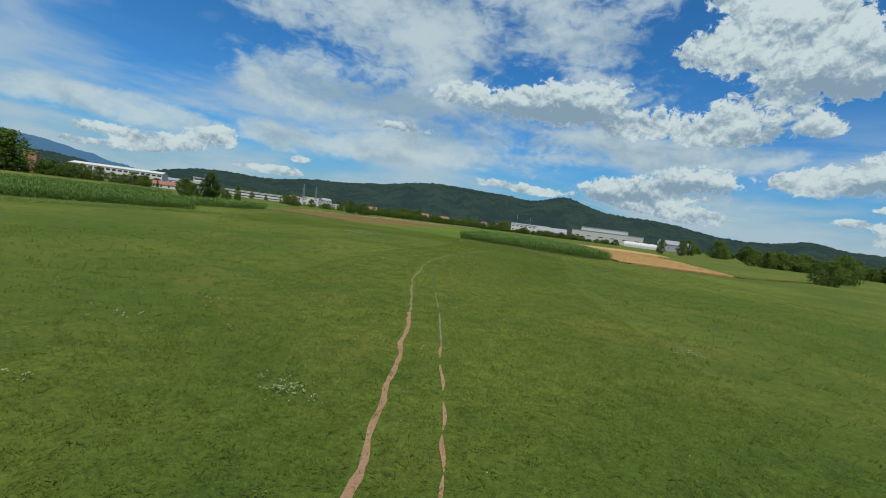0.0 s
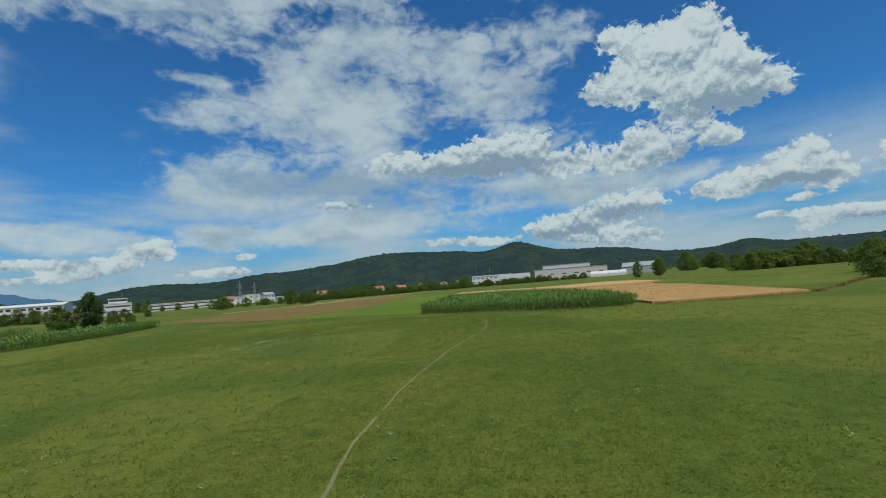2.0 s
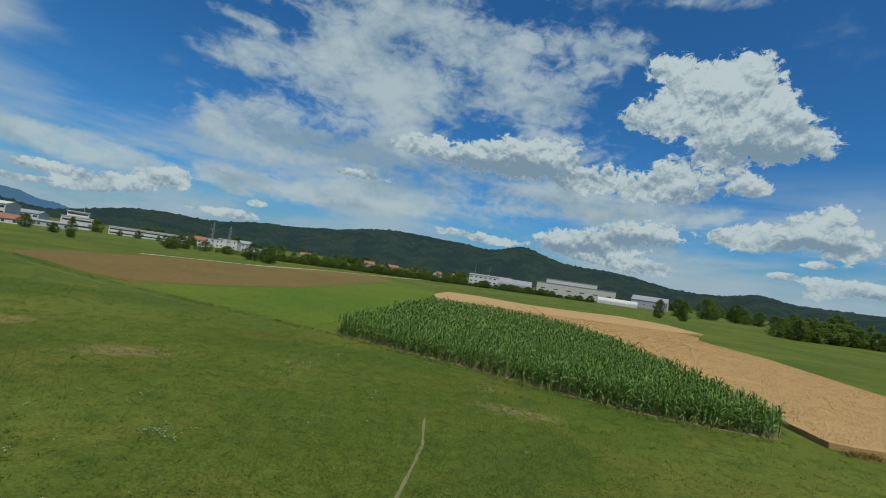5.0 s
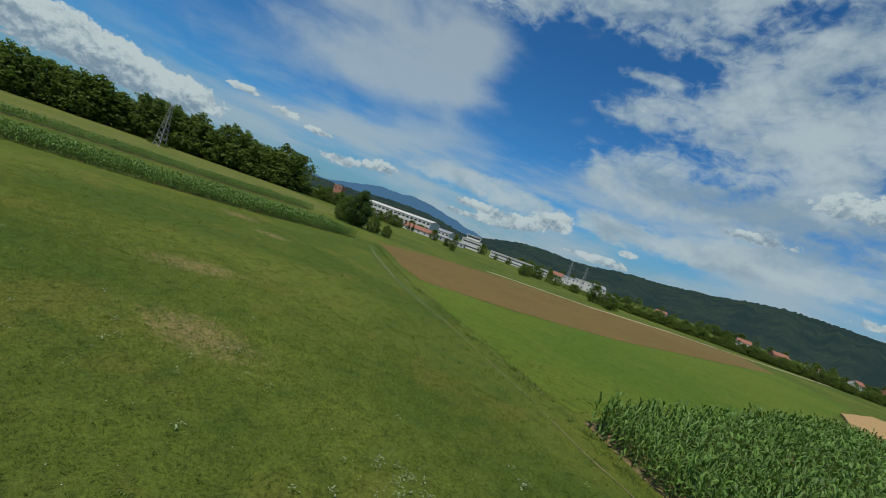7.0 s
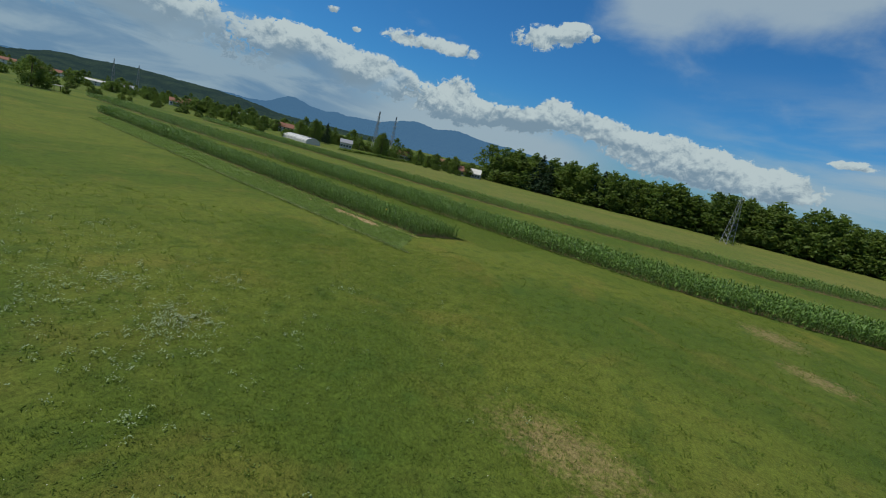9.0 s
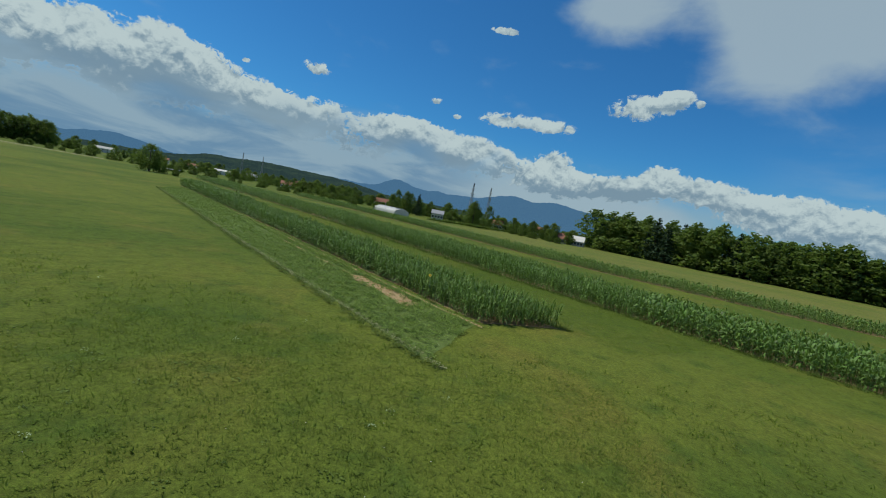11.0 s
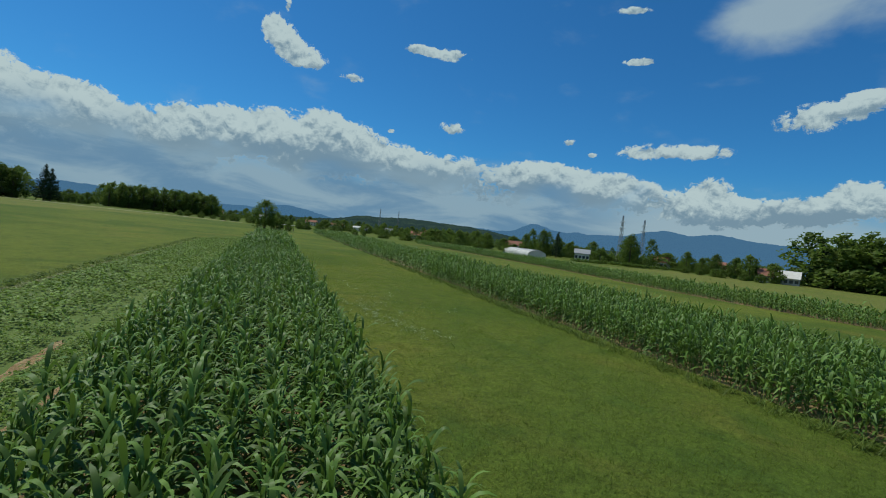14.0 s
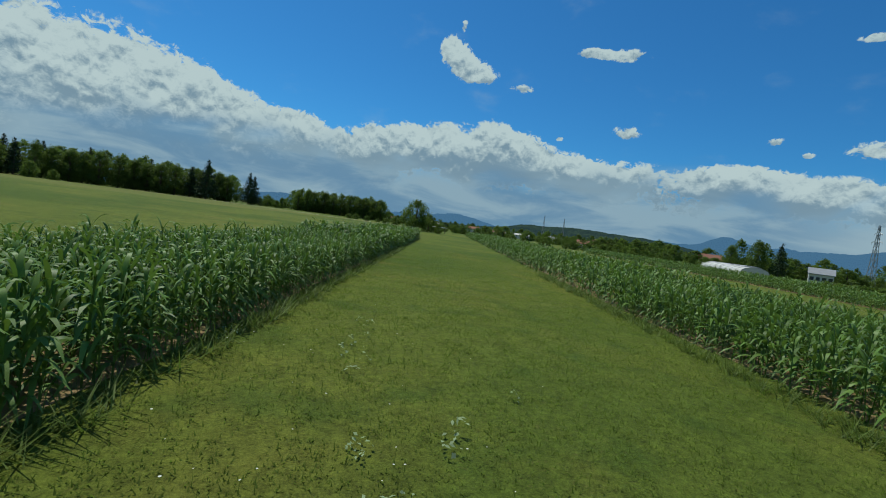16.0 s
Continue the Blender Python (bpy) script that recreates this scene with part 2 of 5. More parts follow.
    under_col = blend(step(fbm(0.07, 4.0, 1.0, 5.0, 0.55, 0.3), 0.38, 0.62), (1.9, 3.3, 5.0, 1), (3.6, 4.9, 6.0, 1))
    under_col = blend(step(az, -126.0, -110.0), under_col, (4.5, 5.6, 6.4, 1))
    colour = blend(sheet_mask, colour, sheet_col)
    colour = blend(under, colour, under_col)
    colour = blend(head_mask, colour, head)
    colour = blend(calc("MULTIPLY", step(low, 10.0, 4.0), step(az, -112.0, -126.0, 0.0, 0.8)), colour, under_col)
    bg = node("ShaderNodeBackground")
    feed(bg.inputs[0], colour)
    bg.inputs[1].default_value = 0.1
    out = node("ShaderNodeOutputWorld")
    feed(out.inputs[0], bg.outputs[0])


build_sky(world.node_tree)


# ---- small tools ----
rng = np.random.default_rng(7)


class Nodes:
    """Shorthand for building node trees."""

    def __init__(self, tree):
        self.tree = tree
        tree.nodes.clear()

    def add(self, kind, ins=None, **props):
        n = self.tree.nodes.new(kind)
        for k, v in props.items():
            setattr(n, k, v)
        for k, v in (ins or {}).items():
            self.put(n.inputs[k], v)
        return n

    def put(self, socket, v):
        if isinstance(v, bpy.types.NodeSocket):
            self.tree.links.new(v, socket)
        else:
            socket.default_value = v

    def math(self, op, a, b=0.0, c=0.0, clamp=False):
        n = self.add("ShaderNodeMath", operation=op, use_clamp=clamp)
        for s, v in zip(n.inputs, (a, b, c)):
            self.put(s, v)
        return n.outputs[0]

    def vmath(self, op, a, b=(0, 0, 0)):
        n = self.add("ShaderNodeVectorMath", operation=op)
        self.put(n.inputs[0], a), self.put(n.inputs[1], b)
        return n.outputs[0]

    def noise(self, vec, scale, detail=4.0, rough=0.55, distort=0.0, dims="3D"):
        n = self.add("ShaderNodeTexNoise", {"Scale": scale, "Detail": detail, "Roughness": rough, "Distortion": distort}, noise_dimensions=dims)
        if vec is not None:
            self.put(n.inputs["Vector"], vec)
        return n.outputs["Fac"]

    def ramp(self, x, lo, hi, a=0.0, b=1.0, smooth=True):
        n = self.add("ShaderNodeMapRange", {"Value": x, "From Min": lo, "From Max": hi, "To Min": a, "To Max": b}, interpolation_type="SMOOTHSTEP" if smooth else "LINEAR")
        return n.outputs[0]

    def mix(self, f, a, b, blend="MIX"):
        n = self.add("ShaderNodeMix", data_type="RGBA", blend_type=blend)
        self.put(n.inputs[0], f)
        for s, v in ((n.inputs[6], a), (n.inputs[7], b)):
            self.put(s, (*v, 1) if isinstance(v, tuple) and len(v) == 3 else v)
        return n.outputs[2]


def surface(name, colours, scales=(0.15, 6.0), rough=0.8, bump=0.0, bump_scale=20.0, island=0.0, leaf=0.0, metal=0.0, spread=0.25, spec=0.3, deep=0.1):
    """A worn surface: three colours mixed by a coarse and a fine noise, with relief; leaf: share of light let through."""
    m = bpy.data.materials.new(name)
    m.use_nodes = True
    g = Nodes(m.node_tree)
    at = g.add("ShaderNodeNewGeometry")
    p = at.outputs["Position"]
    coarse = g.ramp(g.noise(p, scales[0], 4), 0.5 - spread, 0.5 + spread)
    fine = g.ramp(g.noise(p, scales[1], 5, 0.65), 0.5 - spread, 0.5 + spread)
    col = g.mix(coarse, colours[0], colours[1])
    col = g.mix(g.math("MULTIPLY", fine, 0.6), col, colours[2])
    if island:
        r = g.add("ShaderNodeNewGeometry").outputs["Random Per Island"]
        col = g.mix(1.0, col, g.add("ShaderNodeCombineColor", {i: g.math("MULTIPLY_ADD", r, island, 1 - island / 2) for i in range(3)}).outputs[0], "MULTIPLY")
    b = g.add("ShaderNodeBsdfPrincipled", {"Base Color": col, "Roughness": rough, "Metallic": metal, "Specular IOR Level": spec})
    if bump:
        h = g.add("ShaderNodeBump", {"Strength": bump, "Height": g.noise(p, bump_scale, 5, 0.7), "Distance": deep})
        g.put(b.inputs["Normal"], h.outputs[0])
    out = b.outputs[0]
    if leaf:
        t = g.add("ShaderNodeBsdfTranslucent", {"Color": g.mix(0.5, col, (0.16, 0.26, 0.03))})
        out = g.add("ShaderNodeMixShader", {0: leaf, 1: out, 2: t.outputs[0]}).outputs[0]
    g.add("ShaderNodeOutputMaterial", {"Surface": out})
    return m


def mesh_from(name, verts, faces, mats, smooth=False, face_mats=None):
    """A mesh from arrays; faces: one array of quads or of triangles."""
    verts, faces = np.asarray(verts, np.float32), np.asarray(faces, np.int32)
    me = bpy.data.meshes.new(name)
    k = faces.shape[1]
    me.vertices.add(len(verts)), me.loops.add(faces.size), me.polygons.add(len(faces))
    me.vertices.foreach_set("co", verts.ravel())
    me.loops.foreach_set("vertex_index", faces.ravel())
    me.polygons.foreach_set("loop_start", np.arange(0, faces.size, k, dtype=np.int32))
    me.polygons.foreach_set("use_smooth", np.full(len(faces), smooth))
    if face_mats is not None:
        me.polygons.foreach_set("material_index", np.asarray(face_mats, np.int32))
    for m in mats:
        me.materials.append(m)
    me.update(calc_edges=True)
    me.validate()
    return me


def part(name, bm, material, parent, label=""):
    """Links a bmesh as one mesh object under a thing or a part."""
    me = bpy.data.meshes.new(name)
    bm.to_mesh(me)
    bm.free()
    me.materials.append(material)
    ob = new(name, me)
    ob.parent = parent
    if label:
        tagged(ob, label)
    return ob


def box(bm, x0, y0, z0, x1, y1, z1, bevel=0.0):
    r = bmesh.ops.create_cube(bm, size=1)["verts"]
    bmesh.ops.scale(bm, vec=(x1 - x0, y1 - y0, z1 - z0), verts=r)
    bmesh.ops.translate(bm, vec=((x0 + x1) / 2, (y0 + y1) / 2, (z0 + z1) / 2), verts=r)
    if bevel:
        es = list({e for v in r for e in v.link_edges})
        bmesh.ops.bevel(bm, geom=es, offset=bevel, segments=1, affect="EDGES")


def rod(bm, a, b, ra, rb, n=6):
    """A tapered bar from a to b."""
    a, b = Vector(a), Vector(b)
    q = (b - a).to_track_quat("Z", "Y")
    rings = []
    for p, r in ((a, ra), (b, rb)):
        rings.append([bm.verts.new(p + q @ Vector((r * math.cos(t), r * math.sin(t), 0))) for t in (2 * math.pi * i / n for i in range(n))])
    for i in range(n):
        bm.faces.new((rings[0][i], rings[0][(i + 1) % n], rings[1][(i + 1) % n], rings[1][i]))
    bm.faces.new(rings[0][::-1]), bm.faces.new(rings[1])


def inside(pts, poly):
    """Which of the points lie in the polygon."""
    x, y = pts[:, 0], pts[:, 1]
    hit = np.zeros(len(pts), bool)
    for (x0, y0), (x1, y1) in zip(poly, poly[1:] + poly[:1]):
        if y0 != y1:
            hit ^= ((y0 > y) != (y1 > y)) & (x < (x1 - x0) * (y - y0) / (y1 - y0) + x0)
    return hit


def ragged(poly, step=1.0, amount=0.35, seed=3):
    """The outline cut into short steps with an uneven edge."""
    out = []
    for (x0, y0), (x1, y1) in zip(poly, poly[1:] + poly[:1]):
        n = max(1, int(math.hypot(x1 - x0, y1 - y0) / step))
        for i in range(n):
            p = Vector((x0 + (x1 - x0) * i / n, y0 + (y1 - y0) * i / n, seed))
            d = noise.noise_vector(p * 0.6) * amount + noise.noise_vector(p * 0.12) * amount
            out.append((p.x + d.x, p.y + d.y))
    return out


def sheet(name, poly, z, material, label, category, step=1.0, amount=0.35):
    """A thin field on the ground."""
    bm = bmesh.new()
    edge = ragged(poly, step, amount)
    f = bm.faces.new([bm.verts.new((x, y, z)) for x, y in edge])
    if f.normal.z < 0:
        f.normal_flip()
    me = bpy.data.meshes.new(name)
    bm.normal_update()
    if f.normal.z < 0:
        f.normal_flip()
    bm.to_mesh(me), bm.free()
    me.materials.append(material)
    return tagged(new(name, me), label, category, kind="structure")


def band(line, w0, w1):
    """The polygon of a ribbon along a line, from w0 to w1 to its side (positive: right of its way)."""
    sides = [[], []]
    for i, (x, y) in enumerate(line):
        a, b = line[max(i - 1, 0)], line[min(i + 1, len(line) - 1)]
        d = Vector((b[0] - a[0], b[1] - a[1])).normalized()
        for s, w in zip(sides, (w0, w1)):
            s.append((x + d.y * w, y - d.x * w))
    return sides[0] + sides[1][::-1]


def strew(template, where, yaw, size, tilt=None):
    """Copies of one small mesh (verts, faces) at many places, joined."""
    v, f = template
    c, s = np.cos(yaw)[:, None], np.sin(yaw)[:, None]
    size = np.asarray(size)
    if size.ndim == 1:
        size = np.stack([size] * 3, 1)
    x, y, z = (v[None, :, i] * size[:, None, i] for i in range(3))
    if tilt is not None:
        x, y = x + z * tilt[:, :1], y + z * tilt[:, 1:]
    out = np.stack([x * c - y * s + where[:, :1], x * s + y * c + where[:, 1:2], z + where[:, 2:3]], -1).reshape(-1, 3)
    faces = (f[None] + (np.arange(len(where)) * len(v))[:, None, None]).reshape(-1, f.shape[1])
    return out, faces


def joined(pieces):
    vs, fs, n = [], [], 0
    for v, f in pieces:
        vs.append(v), fs.append(f + n)
        n += len(v)
    return np.concatenate(vs), np.concatenate(fs)


def along(line, t):
    """Points at the distances t along a polyline, and the ways there."""
    line = np.asarray(line, float)
    seg = np.hypot(*np.diff(line, axis=0).T)
    s = np.concatenate([[0], np.cumsum(seg)])
    x, y = np.interp(t, s, line[:, 0]), np.interp(t, s, line[:, 1])
    i = np.clip(np.searchsorted(s, t) - 1, 0, len(seg) - 1)
    d = np.diff(line, axis=0)[i] / seg[i][:, None]
    return np.stack([x, y], 1), d, s[-1]


# ---- materials ----
# dry or bleached patches of the meadow: x, y, half-length, half-width, turn (degrees)
DRY = ((-6.4, 107.6, 4.4, 2.6, 20), (-17.8, 111.8, 4.6, 2.8, 70), (-50, 130, 5, 3.6, 15), (-39, 129, 4, 2.4, 40), (19.5, 104.2, 4.0, 1.6, -20))


def meadow(name, a, b, drift, deep):
    """Meadow: mottled greens a and b with yellowish drifts, deeper green tufts, fine blades and bleached patches."""
    m = bpy.data.materials.new(name)
    m.use_nodes = True
    g = Nodes(m.node_tree)
    p = g.add("ShaderNodeNewGeometry").outputs["Position"]
    col = g.mix(g.ramp(g.noise(p, 0.035, 3, distort=0.6), 0.38, 0.62), a, b)
    col = g.mix(g.math("MULTIPLY", g.ramp(g.noise(p, 0.13, 4, distort=0.8), 0.5, 0.72), 0.5), col, drift)
    col = g.mix(g.math("MULTIPLY", g.ramp(g.noise(p, 0.5, 5), 0.5, 0.7), 0.55), col, deep)
    dry = 0.0
    for x, y, a, b, turn in DRY:
        c, s = math.cos(radians(turn)), math.sin(radians(turn))
        d = g.vmath("SUBTRACT", p, (x, y, 0))
        u = g.add("ShaderNodeVectorMath", {0: d, 1: (c / a, s / a, 0)}, operation="DOT_PRODUCT").outputs[1]
        v = g.add("ShaderNodeVectorMath", {0: d, 1: (-s / b, c / b, 0)}, operation="DOT_PRODUCT").outputs[1]
        q = g.math("EXPONENT", g.math("MULTIPLY", g.math("ADD", g.math("MULTIPLY", u, u), g.math("MULTIPLY", v, v)), -1.0))
        dry = g.math("ADD", q, dry)
    bleached = g.ramp(g.math("ADD", g.math("MULTIPLY", dry, 0.75), g.math("MULTIPLY", g.noise(p, 2.2, 7, 0.75), 1.75)), 1.22, 1.75)
    col = g.mix(g.math("MULTIPLY", bleached, 0.62), col, (0.31, 0.212, 0.10))
    fine = g.noise(p, 6.0, 7, 0.75)
    tiny = g.noise(p, 26.0, 5, 0.8)
    mid = g.noise(p, 1.3, 5, 0.65)
    brown = g.math("MULTIPLY", g.ramp(g.noise(p, 9.0, 4, 0.7), 0.55, 0.72), g.ramp(g.noise(p, 0.21, 3), 0.42, 0.66, 0.1, 0.5))
    col = g.mix(brown, col, (0.15, 0.115, 0.04))
    k = g.math("ADD", g.math("ADD", g.ramp(mid, 0.3, 0.7, -0.20, 0.20, False), g.ramp(fine, 0.3, 0.7, 0.52, 1.48, False)), g.ramp(tiny, 0.25, 0.75, -0.62, 0.62, False))
    col = g.mix(1.0, col, g.add("ShaderNodeCombineColor", {0: k, 1: k, 2: k}).outputs[0], "MULTIPLY")
    hgt = g.math("ADD", fine, g.math("MULTIPLY", tiny, 0.6))
    b = g.add("ShaderNodeBsdfPrincipled", {"Base Color": col, "Roughness": 0.9, "Specular IOR Level": 0.1})
    g.put(b.inputs["Normal"], g.add("ShaderNodeBump", {"Strength": 0.7, "Height": hgt, "Distance": 0.08}).outputs[0])
    g.add("ShaderNodeOutputMaterial", {"Surface": b.outputs[0]})
    return m


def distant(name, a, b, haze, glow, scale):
    """Far slopes behind kilometres of air: haze painted as emission mixed into the surface."""
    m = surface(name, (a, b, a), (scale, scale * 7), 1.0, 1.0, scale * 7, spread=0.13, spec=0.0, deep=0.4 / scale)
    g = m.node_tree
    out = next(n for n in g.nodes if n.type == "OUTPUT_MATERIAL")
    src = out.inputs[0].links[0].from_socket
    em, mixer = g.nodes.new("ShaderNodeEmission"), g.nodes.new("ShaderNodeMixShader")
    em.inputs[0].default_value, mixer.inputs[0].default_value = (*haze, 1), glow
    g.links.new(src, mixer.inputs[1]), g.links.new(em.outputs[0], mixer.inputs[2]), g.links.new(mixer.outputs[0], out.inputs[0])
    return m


GRASS = meadow("meadow", (0.073, 0.109, 0.014), (0.119, 0.143, 0.020), (0.165, 0.145, 0.028), (0.048, 0.088, 0.013))
PALE_MEADOW = meadow("pale_meadow", (0.115, 0.142, 0.026), (0.15, 0.155, 0.034), (0.18, 0.16, 0.045), (0.085, 0.12, 0.02))
BRIGHT_MEADOW = meadow("bright_meadow", (0.085, 0.140, 0.013), (0.115, 0.158, 0.017), (0.14, 0.155, 0.022), (0.065, 0.11, 0.012))
DARK_GRASS = surface("dark_grass", ((0.060, 0.100, 0.012), (0.075, 0.115, 0.015), (0.095, 0.125, 0.018)), (0.5, 8.0), 0.95, 0.6, 14.0)
BED = surface("green_bed", ((0.10, 0.16, 0.026), (0.12, 0.18, 0.03), (0.14, 0.15, 0.045)), (0.5, 7.0), 0.95, 0.6, 14.0)
BLADES = surface("grass_blade", ((0.100, 0.160, 0.020), (0.135, 0.185, 0.026), (0.18, 0.195, 0.045)), (0.05, 0.9), 0.7, island=0.5, leaf=0.6, spec=0.1)
WEEDS = surface("weed_leaf", ((0.090, 0.145, 0.022), (0.12, 0.17, 0.028), (0.16, 0.185, 0.045)), (0.3, 3.0), 0.6, island=0.8, leaf=0.3, spec=0.2)
STRAW = surface("bleached_grass", ((0.34, 0.33, 0.18), (0.40, 0.38, 0.22), (0.24, 0.25, 0.11)), (0.4, 3.0), 0.8, island=0.6, leaf=0.2, spec=0.1)
PALE_WEED = surface("pale_weed", ((0.29, 0.37, 0.19), (0.35, 0.41, 0.24), (0.22, 0.30, 0.12)), (0.5, 4.0), 0.7, island=0.5, leaf=0.25)
PETAL = surface("white_petal", ((0.7, 0.7, 0.62), (0.65, 0.65, 0.56), (0.55, 0.56, 0.45)), (1.0, 5.0), 0.7)
YELLOW = surface("yellow_petal", ((0.75, 0.52, 0.02), (0.8, 0.6, 0.03), (0.6, 0.4, 0.02)), (1.0, 5.0), 0.6)
CORN = surface("corn_leaf", ((0.094, 0.182, 0.026), (0.118, 0.206, 0.034), (0.16, 0.23, 0.055)), (0.25, 2.0), 0.52, island=0.8, leaf=0.27, spec=0.28)
CLOVER = surface("clover_leaf", ((0.175, 0.26, 0.045), (0.21, 0.285, 0.055), (0.135, 0.21, 0.036)), (0.35, 3.0), 0.55, island=0.8, leaf=0.3, spec=0.2)
WHEAT = surface("ripe_wheat", ((0.45, 0.28, 0.11), (0.49, 0.315, 0.13), (0.38, 0.23, 0.08)), (0.05, 2.0), 0.85, 0.6, 6.0)
WHEAT_EAR = surface("wheat_ear", ((0.48, 0.30, 0.115), (0.53, 0.345, 0.14), (0.42, 0.26, 0.09)), (0.08, 1.0), 0.8, island=0.5, leaf=0.2)
DRY_FIELD = surface("dry_brown_meadow", ((0.175, 0.105, 0.028), (0.205, 0.115, 0.030), (0.115, 0.115, 0.022)), (0.05, 0.8), 0.95, 0.6, 6.0, spread=0.16)
SOIL = surface("dry_soil", ((0.36, 0.20, 0.105), (0.41, 0.245, 0.14), (0.20, 0.14, 0.06)), (0.7, 9.0), 0.95, 0.7, 12.0)
DARK_SOIL = surface("field_soil", ((0.25, 0.165, 0.075), (0.29, 0.20, 0.095), (0.15, 0.12, 0.045)), (0.4, 6.0), 0.95, 0.7, 9.0)
DUST_TRACK = surface("pale_gravel", ((0.50, 0.42, 0.28), (0.56, 0.47, 0.33), (0.38, 0.33, 0.2)), (0.2, 3.0), 0.95)
LEAF = surface("tree_leaf", ((0.082, 0.128, 0.024), (0.102, 0.148, 0.028), (0.145, 0.185, 0.042)), (0.06, 0.5), 0.65, island=0.4, leaf=0.5, spec=0.2)
LEAF_LIGHT = surface("tree_leaf_light", ((0.105, 0.16, 0.028), (0.13, 0.18, 0.034), (0.155, 0.195, 0.042)), (0.06, 0.5), 0.65, island=0.4, leaf=0.5, spec=0.2)
LEAF_DARK = surface("conifer_needles", ((0.016, 0.038, 0.013), (0.022, 0.046, 0.017), (0.035, 0.055, 0.022)), (0.12, 0.8), 0.7, island=0.6, spec=0.15)
LEAF_DEEP = surface("deep_green_leaf", ((0.040, 0.075, 0.018), (0.052, 0.09, 0.022), (0.07, 0.105, 0.028)), (0.12, 0.8), 0.65, island=0.5, leaf=0.35, spec=0.2)
BARK = surface("bark", ((0.09, 0.07, 0.05), (0.13, 0.1, 0.07), (0.06, 0.05, 0.035)), (0.8, 8.0), 0.95, 0.5)
WHITE_WALL = surface("white_render", ((0.66, 0.65, 0.61), (0.60, 0.58, 0.54), (0.48, 0.46, 0.42)), (0.1, 0.6), 0.85)
PALE_WALL = surface("beige_cladding", ((0.52, 0.49, 0.43), (0.57, 0.53, 0.47), (0.42, 0.40, 0.36)), (0.06, 0.5), 0.8)
GREY_WALL = surface("grey_cladding", ((0.40, 0.40, 0.40), (0.46, 0.45, 0.44), (0.33, 0.33, 0.33)), (0.1, 0.6), 0.6)
BRICK_WALL = surface("red_brick", ((0.38, 0.17, 0.11), (0.42, 0.2, 0.13), (0.3, 0.14, 0.10)), (0.2, 2.0), 0.9)
ROOF_RED = surface("red_roof_tiles", ((0.30, 0.13, 0.085), (0.35, 0.16, 0.10), (0.22, 0.10, 0.07)), (0.2, 2.0), 0.85)
ROOF_GREY = surface("grey_roof", ((0.30, 0.30, 0.31), (0.36, 0.36, 0.37), (0.24, 0.24, 0.25)), (0.1, 1.0), 0.6)
ROOF_PALE = surface("pale_roof", ((0.62, 0.58, 0.51), (0.68, 0.64, 0.58), (0.52, 0.49, 0.43)), (0.1, 1.0), 0.6)
GLASS_DARK = surface("window_glass", ((0.05, 0.06, 0.07), (0.06, 0.07, 0.08), (0.04, 0.05, 0.06)), (0.1, 1.0), 0.1, spec=0.6)
STEEL = surface("galvanised_steel", ((0.30, 0.31, 0.32), (0.34, 0.34, 0.35), (0.26, 0.26, 0.27)), (0.5, 6.0), 0.5, metal=0.4)
# HILL, FAR_HILL: haze is an added emission; the slopes themselves are green
HILL = distant("hazed_hill_forest", (0.011, 0.029, 0.012), (0.062, 0.092, 0.030), (0.09, 0.15, 0.175), 0.30, 0.010)
FAR_HILL = distant("hazed_mountain", (0.04, 0.08, 0.06), (0.06, 0.11, 0.08), (0.105, 0.235, 0.42), 0.78, 0.003)
WORN = surface("worn_grass", ((0.20, 0.18, 0.08), (0.24, 0.20, 0.10), (0.12, 0.135, 0.04)), (0.4, 4.0), 0.95, 0.5, 12.0)
TRAMPLED = surface("trampled_straw", ((0.22, 0.13, 0.05), (0.27, 0.165, 0.065), (0.17, 0.11, 0.04)), (0.3, 3.0), 0.95, 0.5, 9.0)
STUBBLE = surface("straw_litter", ((0.42, 0.26, 0.12), (0.54, 0.38, 0.20), (0.20, 0.15, 0.055)), (1.6, 11.0), 0.95, 1.0, 16.0, spread=0.13)

# ---- ground ----
def ground():
    bm = bmesh.new()
    rings = []
    for r in (30, 90, 200, 500, 1200, 2600, 4700):
        rings.append([bm.verts.new((r * math.cos(2 * math.pi * i / 48) - 20, r * math.sin(2 * math.pi * i / 48) + 80, 0)) for i in range(48)])
    bm.faces.new(rings[0])
    for a, b in zip(rings, rings[1:]):
        for i in range(48):
            bm.faces.new((a[i], b[i], b[(i + 1) % 48], a[(i + 1) % 48]))
    me = bpy.data.meshes.new("ground")
    bm.to_mesh(me), bm.free()
    me.materials.append(GRASS)
    tagged(new("ground", me), "wide green meadow with yellowish drifts and dry patches", "meadow", kind="structure")


ground()

# strips of the fields run along U; N points to the side of the wide meadow
U, N = Vector((-0.3769, -0.9263)), Vector((0.9263, -0.3769))


def strip(off, s):
    p = Vector((0, 130)) + N * off + U * s
    return (p.x, p.y)


